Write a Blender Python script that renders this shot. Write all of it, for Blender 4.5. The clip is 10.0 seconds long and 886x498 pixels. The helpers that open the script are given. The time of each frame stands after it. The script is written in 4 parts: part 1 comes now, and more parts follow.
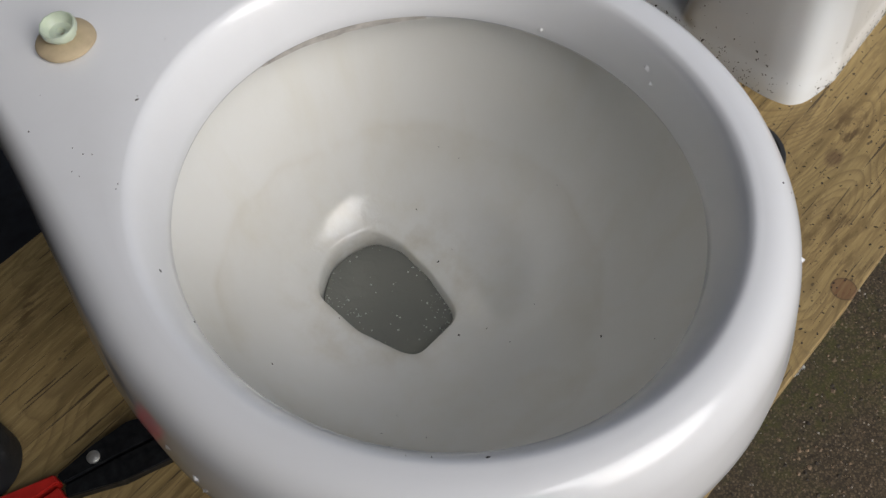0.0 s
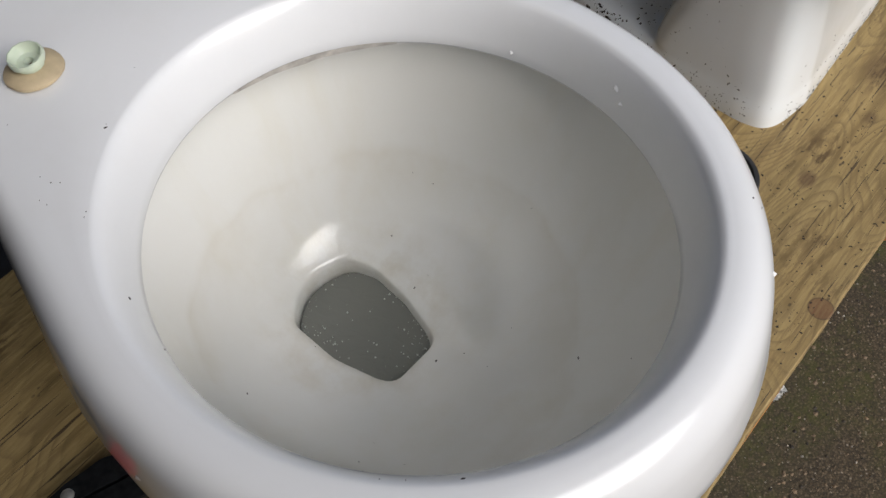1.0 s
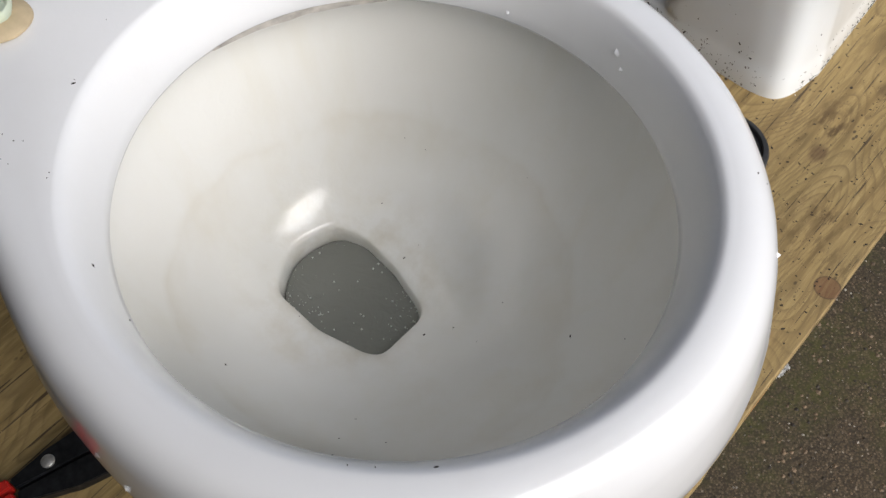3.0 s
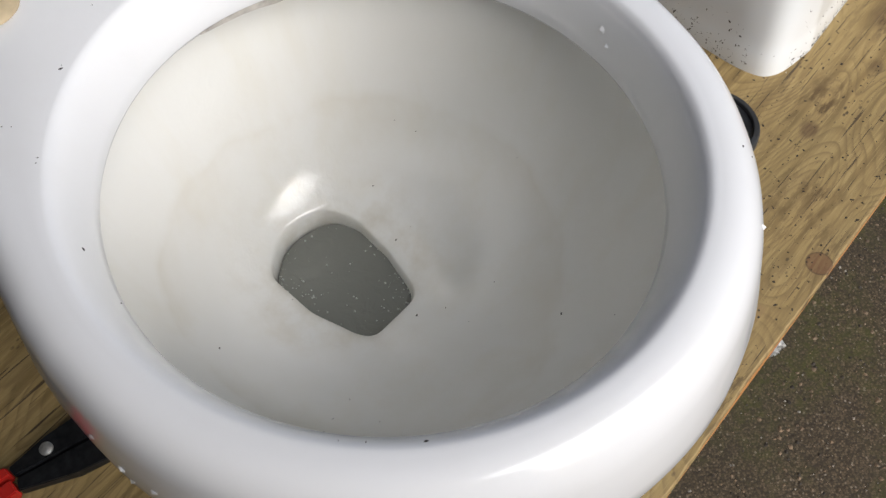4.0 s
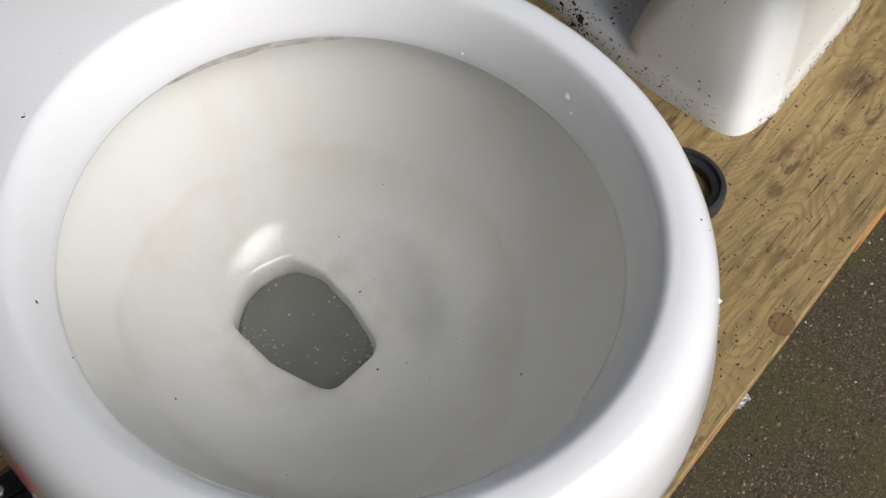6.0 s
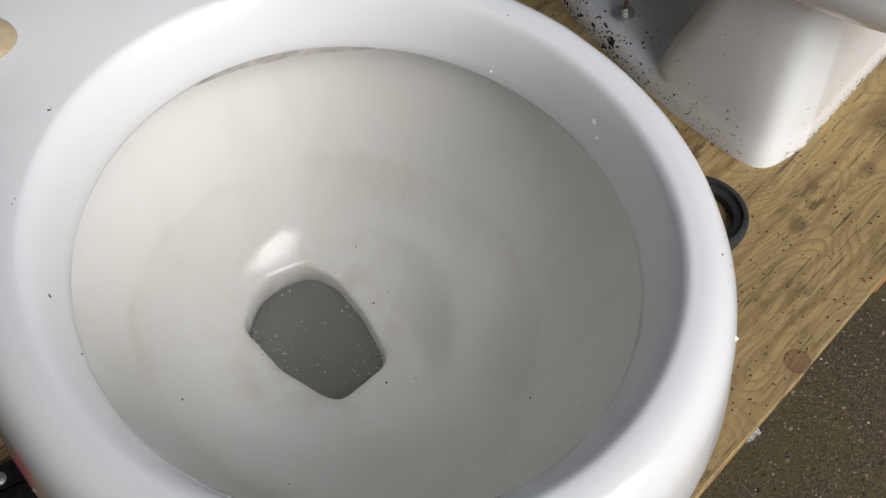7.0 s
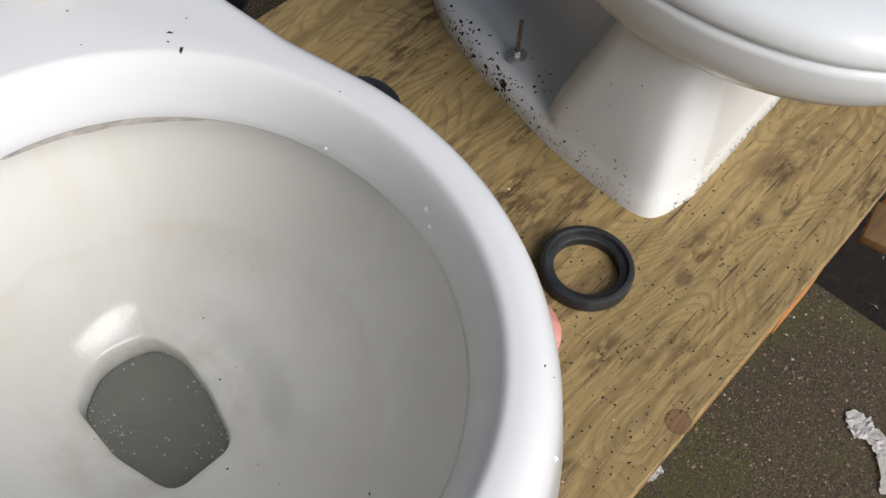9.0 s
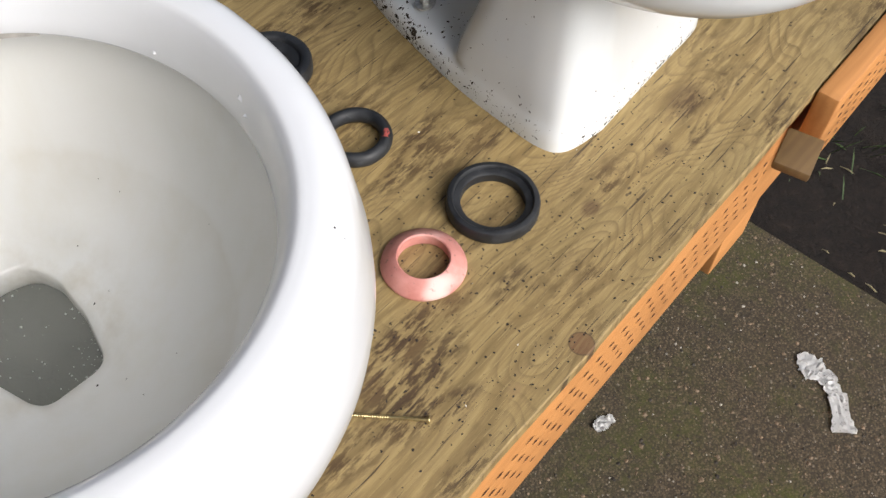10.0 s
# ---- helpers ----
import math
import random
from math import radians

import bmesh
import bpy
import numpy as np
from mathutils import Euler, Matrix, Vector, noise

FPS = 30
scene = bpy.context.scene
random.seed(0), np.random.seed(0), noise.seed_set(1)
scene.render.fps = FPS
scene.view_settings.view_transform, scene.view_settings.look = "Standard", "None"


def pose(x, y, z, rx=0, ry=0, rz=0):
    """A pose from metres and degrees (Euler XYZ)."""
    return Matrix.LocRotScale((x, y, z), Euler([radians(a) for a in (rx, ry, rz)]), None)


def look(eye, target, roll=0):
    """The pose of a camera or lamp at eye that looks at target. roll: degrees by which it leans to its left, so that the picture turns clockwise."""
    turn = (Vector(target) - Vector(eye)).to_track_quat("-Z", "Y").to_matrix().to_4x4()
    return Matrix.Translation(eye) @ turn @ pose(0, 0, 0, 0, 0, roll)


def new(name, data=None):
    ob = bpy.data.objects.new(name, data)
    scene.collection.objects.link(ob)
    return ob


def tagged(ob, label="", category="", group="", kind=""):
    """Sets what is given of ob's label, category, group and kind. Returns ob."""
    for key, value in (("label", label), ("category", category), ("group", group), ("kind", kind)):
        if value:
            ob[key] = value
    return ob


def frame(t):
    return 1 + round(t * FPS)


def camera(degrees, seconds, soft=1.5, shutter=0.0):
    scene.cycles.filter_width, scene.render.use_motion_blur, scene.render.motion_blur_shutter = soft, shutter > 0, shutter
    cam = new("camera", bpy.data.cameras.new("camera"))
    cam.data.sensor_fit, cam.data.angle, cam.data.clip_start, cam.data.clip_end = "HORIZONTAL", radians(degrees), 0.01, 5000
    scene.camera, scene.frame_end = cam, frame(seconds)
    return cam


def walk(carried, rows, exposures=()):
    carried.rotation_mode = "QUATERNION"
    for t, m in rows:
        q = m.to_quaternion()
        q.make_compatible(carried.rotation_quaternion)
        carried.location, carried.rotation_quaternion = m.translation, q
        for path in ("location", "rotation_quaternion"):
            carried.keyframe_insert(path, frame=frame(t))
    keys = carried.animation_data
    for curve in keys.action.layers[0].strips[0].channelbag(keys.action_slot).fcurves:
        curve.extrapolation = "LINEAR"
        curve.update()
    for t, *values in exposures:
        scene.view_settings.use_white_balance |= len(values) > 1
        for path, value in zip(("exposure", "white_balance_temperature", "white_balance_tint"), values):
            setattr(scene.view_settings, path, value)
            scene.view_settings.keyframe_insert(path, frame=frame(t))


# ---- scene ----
cam = camera(51.3, 10.0)
PATH = [
    (0, (0.25, 0.208, 0.789), (0.138, 1.292, -0.888), -6.6),
    (0.5, (0.257, 0.21, 0.783), (0.161, 1.341, -0.864), -6.6),
    (1, (0.255, 0.204, 0.783), (0.183, 1.349, -0.855), -5.8),
    (1.5, (0.255, 0.205, 0.777), (0.184, 1.35, -0.861), -5.3),
    (2, (0.258, 0.208, 0.77), (0.163, 1.338, -0.878), -5.0),
    (2.5, (0.264, 0.224, 0.762), (0.171, 1.33, -0.902), -5.2),
    (4, (0.271, 0.217, 0.761), (0.182, 1.276, -0.933), -6.5),
    (4.5, (0.277, 0.218, 0.763), (0.222, 1.295, -0.922), -5.1),
    (5, (0.277, 0.218, 0.764), (0.242, 1.314, -0.908), -3.9),
    (5.5, (0.279, 0.225, 0.768), (0.252, 1.333, -0.896), -2.7),
    (7, (0.279, 0.234, 0.767), (0.209, 1.374, -0.874), -0.1),
    (7.5, (0.273, 0.252, 0.761), (0.156, 1.383, -0.885), 1.0),
    (8, (0.268, 0.28, 0.746), (0.132, 1.39, -0.912), 1.0),
    (8.5, (0.279, 0.3, 0.769), (0.284, 1.43, -0.881), 4.7),
    (9, (0.336, 0.293, 0.767), (0.395, 1.452, -0.862), 5.4),
    (9.5, (0.416, 0.259, 0.753), (0.436, 1.435, -0.865), 2.8),
    (10, (0.435, 0.237, 0.744), (0.483, 1.396, -0.885), 2.0),
]
walk(cam, [(t, look(eye, target, roll)) for t, eye, target, roll in PATH],
     [(0, -0.43), (0.5, -0.25), (1, -0.24), (2.5, 0.0), (4, 0.0), (5.5, 0.0), (7.5, -0.17), (8.3, -0.12), (9.0, 0.0), (9.5, 0.20), (10, 0.34)])

# ---------------------------------------------------------------- light
SUN_ELEV, SUN_AZ = 37.0, -44.0          # degrees; azimuth counted from +x towards +y
world = bpy.data.worlds.new("world")
scene.world = world
world.use_nodes = True
wn = world.node_tree
sky = wn.nodes.new("ShaderNodeTexSky")
sky.sky_type = "NISHITA"
sky.sun_disc = False
sky.sun_elevation = radians(SUN_ELEV)
sky.sun_rotation = radians(90.0 - SUN_AZ)
sky.air_density, sky.dust_density, sky.ozone_density = 1.0, 4.0, 1.0
wn.links.new(sky.outputs[0], wn.nodes["Background"].inputs[0])
wn.nodes["Background"].inputs[1].default_value = 0.080
sun_data = bpy.data.lights.new("sun", "SUN")
sun_data.energy, sun_data.angle, sun_data.color = 3.15, radians(46), (0.98, 0.985, 1.0)
sun = new("sun", sun_data)
sv = Vector((math.cos(radians(SUN_ELEV)) * math.cos(radians(SUN_AZ)), math.cos(radians(SUN_ELEV)) * math.sin(radians(SUN_AZ)), math.sin(radians(SUN_ELEV))))
sun.matrix_world = look(sv * 20, (0, 0, 0))


# ---------------------------------------------------------------- material helpers
class Mat:
    """A node material with short ways to add nodes."""

    def __init__(self, name):
        self.m = bpy.data.materials.new(name)
        self.m.use_nodes = True
        self.t = self.m.node_tree
        self.b = self.t.nodes["Principled BSDF"]
        self.obj = self.t.nodes.new("ShaderNodeTexCoord").outputs["Object"]

    def put(self, slot, value):
        if isinstance(value, bpy.types.NodeSocket):
            self.t.links.new(value, self.b.inputs[slot])
        else:
            self.b.inputs[slot].default_value = value
        return self

    def wire(self, node, slot, value):
        if isinstance(value, bpy.types.NodeSocket):
            self.t.links.new(value, node.inputs[slot])
        else:
            node.inputs[slot].default_value = value

    def mapped(self, scale=(1, 1, 1), rot=0.0, src=None, shift=(0, 0, 0)):
        n = self.t.nodes.new("ShaderNodeMapping")
        n.inputs["Scale"].default_value = scale
        n.inputs["Rotation"].default_value = (0, 0, radians(rot))
        n.inputs["Location"].default_value = shift
        self.t.links.new(src or self.obj, n.inputs["Vector"])
        return n.outputs[0]

    def noise(self, scale, detail=4, rough=0.55, vec=None, distort=0.0, colour=False):
        n = self.t.nodes.new("ShaderNodeTexNoise")
        n.inputs["Scale"].default_value = scale
        n.inputs["Detail"].default_value = detail
        n.inputs["Roughness"].default_value = rough
        n.inputs["Distortion"].default_value = distort
        self.t.links.new(vec or self.obj, n.inputs["Vector"])
        return n.outputs["Color" if colour else "Fac"]

    def cells(self, scale, vec=None, out="Distance", feature="F1"):
        n = self.t.nodes.new("ShaderNodeTexVoronoi")
        n.feature = feature
        n.inputs["Scale"].default_value = scale
        self.t.links.new(vec or self.obj, n.inputs["Vector"])
        return n.outputs[out]

    def wave(self, scale, distort, detail=3, dscale=1.0, vec=None):
        n = self.t.nodes.new("ShaderNodeTexWave")
        n.bands_direction = "Y"
        for k, v in (("Scale", scale), ("Distortion", distort), ("Detail", detail), ("Detail Scale", dscale)):
            n.inputs[k].default_value = v
        self.t.links.new(vec or self.obj, n.inputs["Vector"])
        return n.outputs["Fac"]

    def ramp(self, fac, stops):
        n = self.t.nodes.new("ShaderNodeValToRGB")
        els = n.color_ramp.elements
        while len(els) < len(stops):
            els.new(0.5)
        for e, (p, c) in zip(els, stops):
            e.position = p
            e.color = (*c, 1) if isinstance(c, tuple) else (c, c, c, 1)
        self.t.links.new(fac, n.inputs[0])
        return n.outputs[0]

    def mix(self, fac, a, b, blend="MIX"):
        n = self.t.nodes.new("ShaderNodeMix")
        n.data_type, n.blend_type = "RGBA", blend
        for i, v in ((0, fac), (6, a), (7, b)):
            if isinstance(v, tuple):
                v = (*v, 1)
            self.wire(n, i, v)
        return n.outputs[2]

    def math(self, op, a, b=0.0):
        n = self.t.nodes.new("ShaderNodeMath")
        n.operation = op
        self.wire(n, 0, a)
        self.wire(n, 1, b)
        return n.outputs[0]

    def near(self, x, y, r, sx=1.0, sy=1.0, src=None):
        """1 at the place (x, y) of the surface, 0 from r on."""
        v = self.mapped((sx / r, sy / r, 0), src=src, shift=(-x * sx / r, -y * sy / r, 0))
        n = self.t.nodes.new("ShaderNodeVectorMath")
        n.operation = "LENGTH"
        self.t.links.new(v, n.inputs[0])
        return self.math("MAXIMUM", self.math("SUBTRACT", 1.0, n.outputs["Value"]), 0.0)

    def bump(self, height, strength=0.3, dist=0.002):
        n = self.t.nodes.new("ShaderNodeBump")
        n.inputs["Strength"].default_value = strength
        n.inputs["Distance"].default_value = dist
        self.t.links.new(height, n.inputs["Height"])
        return self.put("Normal", n.outputs[0])


def porcelain(name, base, stain, amount, line=0.0, rough=(0.14, 0.24)):
    k = Mat(name)
    big = k.ramp(k.noise(7, 5, 0.6), [(0.35, 0.0), (0.75, 1.0)])
    streak = k.ramp(k.noise(1.0, 5, 0.6, vec=k.mapped((26, 26, 3.0))), [(0.5, 0.0), (0.72, 1.0)])
    m = k.math("MULTIPLY", k.math("ADD", k.math("MULTIPLY", big, 0.6), k.math("MULTIPLY", streak, 0.6)), amount)
    col = k.mix(m, base, stain)
    if line:
        sep = k.t.nodes.new("ShaderNodeSeparateXYZ")
        k.t.links.new(k.mix(0.03, k.obj, k.noise(9, 3, colour=True), "LINEAR_LIGHT"), sep.inputs[0])
        band = k.math("MULTIPLY", k.ramp(sep.outputs["Z"], [(line - 0.03, 0.0), (line, 1.0), (line + 0.006, 0.0)]), k.ramp(k.noise(14, 4), [(0.35, 0.0), (0.7, 1.0)]))
        col = k.mix(k.math("MULTIPLY", band, 0.32), col, (0.52, 0.46, 0.33))
        ring = k.math("MULTIPLY", k.ramp(k.near(-0.072, 0.0, 0.085), [(0.0, 0.0), (0.35, 1.0)]), k.ramp(k.noise(28, 5, 0.65), [(0.42, 0.0), (0.66, 1.0)]))
        col = k.mix(k.math("MULTIPLY", ring, 0.35), col, (0.47, 0.41, 0.29))
    k.put("Base Color", col)
    k.put("Roughness", k.ramp(k.noise(40, 4), [(0.3, rough[0]), (0.8, rough[1])]))
    k.put("Coat Weight", 0.3).put("Coat Roughness", rough[0] * 0.8)
    if line:
        film = k.math("MULTIPLY", k.ramp(k.near(-0.115, 0.0, 0.075), [(0.0, 0.0), (0.5, 1.0)]), k.noise(95, 4, 0.65, distort=1.2))
        k.bump(k.math("ADD", k.math("ADD", k.noise(22, 2), k.math("MULTIPLY", film, 1.2)), k.math("MULTIPLY", k.noise(75, 3, 0.6), k.ramp(k.noise(11, 2), [(0.4, 0.0), (0.7, 0.35)]))), 0.26, 0.0015)
    else:
        wet = k.math("MULTIPLY", k.ramp(k.near(-0.16, 0.0, 0.14), [(0.0, 0.0), (0.4, 1.0)]), k.noise(80, 4, 0.6, distort=1.0))
        k.bump(k.math("ADD", k.noise(26, 2), k.math("MULTIPLY", wet, 0.5)), 0.18, 0.0015)
    return k.m


M_PORC = porcelain("porcelain", (0.80, 0.81, 0.83), (0.74, 0.74, 0.74), 0.35)
M_BOWL = porcelain("stained_porcelain", (0.755, 0.755, 0.73), (0.68, 0.65, 0.55), 0.5, 0.250, (0.13, 0.15))
M_PORC_OLD = porcelain("old_porcelain", (0.79, 0.822, 0.845), (0.72, 0.72, 0.71), 0.30)


def plain(name, col, rough, metal=0.0, var=0.25, scale=60, bump=0.25, dist=0.001):
    k = Mat(name)
    n = k.noise(scale, 5)
    dark = tuple(c * (1 - var) for c in col)
    light = tuple(min(1, c * (1 + var)) for c in col)
    k.put("Base Color", k.ramp(n, [(0.3, dark), (0.7, light)]))
    k.put("Roughness", k.ramp(k.noise(scale * 0.4, 4), [(0.3, rough * 0.75), (0.7, min(1, rough * 1.25))]))
    k.put("Metallic", metal)
    k.bump(n, bump, dist)
    return k.m


def dusty_rubber():
    k = Mat("black_rubber")
    n = k.noise(70, 6, 0.7)
    c = k.ramp(n, [(0.3, (0.008, 0.009, 0.011)), (0.62, (0.020, 0.022, 0.026)), (0.8, (0.065, 0.068, 0.072))])
    c = k.mix(k.math("MULTIPLY", k.ramp(k.noise(17, 5, 0.7), [(0.52, 0.0), (0.72, 1.0)]), 0.30), c, (0.060, 0.062, 0.064))
    k.put("Base Color", c)
    k.put("Roughness", k.ramp(n, [(0.3, 0.38), (0.7, 0.75)]))
    k.bump(n, 0.35, 0.0012)
    return k.m


M_RUBBER = dusty_rubber()


def pink_rubber():
    k = Mat("pink_rubber")
    n = k.noise(30, 5, 0.6)
    c = k.ramp(n, [(0.3, (0.52, 0.19, 0.16)), (0.6, (0.66, 0.30, 0.26)), (0.8, (0.74, 0.46, 0.42))])
    c = k.mix(k.ramp(k.noise(14, 2), [(0.58, 0.0), (0.66, 1.0)]), c, (0.76, 0.52, 0.48))
    c = k.mix(k.math("MULTIPLY", k.ramp(k.noise(160, 3), [(0.64, 0.0), (0.72, 1.0)]), 0.6), c, (0.2, 0.12, 0.1))
    k.put("Base Color", c).put("Roughness", 0.6)
    k.bump(n, 0.25, 0.001)
    return k.m


M_PINK = pink_rubber()
M_NYLON = plain("nylon", (0.55, 0.62, 0.50), 0.35, var=0.1)
M_NYLON.node_tree.nodes["Principled BSDF"].inputs["Subsurface Weight"].default_value = 0.3
M_NYLON.node_tree.nodes["Principled BSDF"].inputs["Subsurface Radius"].default_value = (0.004, 0.004, 0.003)
M_TAN = plain("tan_rubber", (0.46, 0.37, 0.24), 0.6, var=0.15)
M_RUST = plain("rusty_steel", (0.22, 0.16, 0.11), 0.55, 0.6, var=0.5, scale=200)
M_ZINC = plain("zinc_steel", (0.52, 0.52, 0.50), 0.4, 0.75, var=0.3, scale=150)
M_BRASS = plain("gilt_screw", (0.50, 0.40, 0.20), 0.35, 0.9, var=0.25, scale=200)
M_TOOL = plain("black_steel", (0.03, 0.032, 0.036), 0.35, 0.7, var=0.4, scale=120)
M_REDGRIP = plain("red_grip", (0.45, 0.02, 0.015), 0.4, var=0.15)
M_REDMARK = plain("worn_red_paint", (0.30, 0.06, 0.05), 0.7, var=0.6, scale=250)
M_FLAKE = plain("dark_grime", (0.025, 0.018, 0.014), 0.9, var=0.5, scale=300)
def dirty_paper():
    k = Mat("torn_paper")
    c = k.ramp(k.noise(60, 5), [(0.3, (0.78, 0.77, 0.75)), (0.6, (0.88, 0.87, 0.85))])
    c = k.mix(k.math("MULTIPLY", k.ramp(k.noise(230, 4, 0.7), [(0.56, 0.0), (0.64, 1.0)]), k.ramp(k.noise(50, 2), [(0.45, 0.0), (0.55, 0.8)])), c, (0.10, 0.09, 0.08))
    k.put("Base Color", c).put("Roughness", 0.85)
    k.bump(k.noise(90, 4), 0.3, 0.002)
    return k.m


M_PAPER = dirty_paper()
M_BLUEBLACK = plain("dark_blue_plastic", (0.009, 0.011, 0.016), 0.5, var=0.4)
M_TEAL = plain("teal_plastic", (0.03, 0.16, 0.13), 0.45, var=0.3)
M_STRAW = plain("dry_straw", (0.42, 0.36, 0.2), 0.8, var=0.3)
M_GRASS = plain("grass_blade", (0.08, 0.13, 0.04), 0.6, var=0.3)
# dark surface of the unseen walls and slab added to block light
M_BLOCKER = plain("dark_light_blocker", (0.07, 0.068, 0.066), 0.8, var=0.15, scale=6)

TOP_AX = Vector((0.657, 0.754, 0))    # along the bench
TOP_N = Vector((0.754, -0.657, 0))    # outwards over the bench's free edge
EDGE0 = Vector((0.469, 0.511, 0))     # a point of the free edge
GROUND = -0.595


def bench(a, n, z=0.0):
    """A place by metres along the bench, outwards from its free edge, and height."""
    return EDGE0 + TOP_AX * a + TOP_N * n + Vector((0, 0, z))


def plywood():
    k = Mat("plywood")
    g = k.obj                                   # x runs along the grain
    warp = k.mix(0.06, g, k.noise(3.2, 3, 0.5, vec=k.mapped((0.7, 1.2, 1)), colour=True), "LINEAR_LIGHT")
    rings = k.wave(3.2, 14.0, 4, 0.8, vec=k.mapped((0.22, 2.6, 1), src=warp))
    fine = k.wave(16.0, 10.0, 4, 1.2, vec=k.mapped((0.16, 2.2, 1), src=warp))
    fibre = k.noise(1.0, 7, 0.75, vec=k.mapped((16, 380, 60)))
    patch = k.noise(6.0, 6, 0.65, vec=k.mapped((0.6, 1.4, 1)))
    col = k.ramp(rings, [(0.0, (0.360, 0.254, 0.105)), (0.55, (0.430, 0.310, 0.132)), (0.82, (0.335, 0.235, 0.095)), (1.0, (0.245, 0.168, 0.067))])
    col = k.mix(k.math("MULTIPLY", k.ramp(fine, [(0.45, 0.0), (1.0, 1.0)]), 0.28), col, (0.22, 0.146, 0.062))
    col = k.mix(k.math("MULTIPLY", k.ramp(fibre, [(0.40, 1.0), (0.56, 0.0)]), 0.40), col, (0.19, 0.126, 0.050))
    col = k.mix(k.math("MULTIPLY", k.ramp(patch, [(0.40, 0.0), (0.66, 1.0)]), 0.50), col, (0.22, 0.165, 0.068))
    col = k.mix(k.math("MULTIPLY", k.ramp(k.noise(18, 6, 0.7, vec=k.mapped((0.4, 1.2, 1))), [(0.5, 0.0), (0.70, 1.0)]), 0.5), col, (0.42, 0.312, 0.145))
    # cathedral figure: thin dark late-wood lines that close into long loops
    figure = k.noise(2.6, 1.5, 0.4, vec=k.mapped((1.3, 3.6, 1), src=warp, shift=(1.3, 0.4, 0)))
    late = k.ramp(k.math("FRACT", k.math("MULTIPLY", figure, 34.0)), [(0.0, 1.0), (0.12, 0.6), (0.45, 0.0), (0.86, 0.0), (1.0, 1.0)])
    late = k.math("MULTIPLY", late, k.ramp(k.noise(10, 4, 0.6), [(0.34, 0.1), (0.58, 1.0)]))
    col = k.mix(k.math("MULTIPLY", late, 0.72), col, (0.165, 0.112, 0.046))
    col = k.mix(k.math("MULTIPLY", k.ramp(k.noise(1.0, 4, 0.7, vec=k.mapped((24, 520, 1), shift=(7.7, 0.3, 0))), [(0.56, 0.0), (0.66, 1.0)]), 0.38), col, (0.52, 0.40, 0.19))
    # damp dark stains, drawn out along the grain
    st = k.noise(1.0, 6, 0.7, vec=k.mapped((30, 120, 1)))
    where = k.ramp(k.noise(7.0, 3, vec=k.mapped((0.8, 1.3, 1), shift=(0.3, 0.1, 0))), [(0.50, 0.0), (0.66, 1.0)])
    stain = k.math("MULTIPLY", k.ramp(st, [(0.46, 0.0), (0.56, 1.0)]), where)
    col = k.mix(k.math("MULTIPLY", stain, 0.9), col, (0.070, 0.038, 0.014))
    # drying cracks
    cr = k.noise(1.0, 3, 0.6, vec=k.mapped((7, 260, 1), shift=(3.1, 1.7, 0)))
    crack = k.ramp(cr, [(0.635, 0.0), (0.652, 1.0)])
    col = k.mix(k.math("MULTIPLY", crack, 0.85), col, (0.045, 0.028, 0.016))
    # grit
    grit = k.math("MULTIPLY", k.ramp(k.cells(95, vec=k.mapped((0.6, 1, 1))), [(0.10, 1.0), (0.17, 0.0)]), k.ramp(k.noise(9, 3), [(0.5, 0.0), (0.6, 1.0)]))
    col = k.mix(k.math("MULTIPLY", grit, 0.85), col, (0.045, 0.03, 0.02))
    # knots and plugs
    ragged = k.mix(0.011, g, k.noise(45, 6, 0.75, vec=k.mapped((0.5, 1.8, 1)), colour=True), "LINEAR_LIGHT")
    for x, y, r, sx, c in KNOTS:
        d = k.near(x, y, r, sx, 1.0, src=g if abs(r - 0.013) < 1e-6 else ragged)
        soft = k.ramp(d, [(0.0, 0.0), (0.15 if abs(r - 0.013) < 1e-6 else 0.5, 1.0)])
        tear = k.ramp(st, [(0.46, 0.0), (0.55, 1.0)]) if sx < 0.5 else k.ramp(fibre, [(0.35, 1.0), (0.7, 0.45)])
        col = k.mix(k.math("MULTIPLY", k.math("MULTIPLY", soft, tear), 0.92 if sx > 0.6 else 0.68), col, c)
        if abs(r - 0.013) < 1e-6:
            col = k.mix(k.math("MULTIPLY", k.ramp(d, [(0.0, 0.0), (0.06, 1.0), (0.18, 0.0)]), 0.7), col, (0.06, 0.035, 0.02))
    k.put("Base Color", col)
    k.put("Roughness", k.ramp(patch, [(0.3, 0.55), (0.7, 0.8)]))
    h = k.math("SUBTRACT", k.math("ADD", k.math("MULTIPLY", fibre, 0.5), k.math("MULTIPLY", rings, 0.25)), k.math("ADD", crack, k.math("MULTIPLY", stain, 0.3)))
    k.bump(h, 0.5, 0.0012)
    return k.m


def on_bench(x, y):
    r = Vector((x, y, 0)) - EDGE0
    return r.dot(TOP_AX), -r.dot(TOP_N)


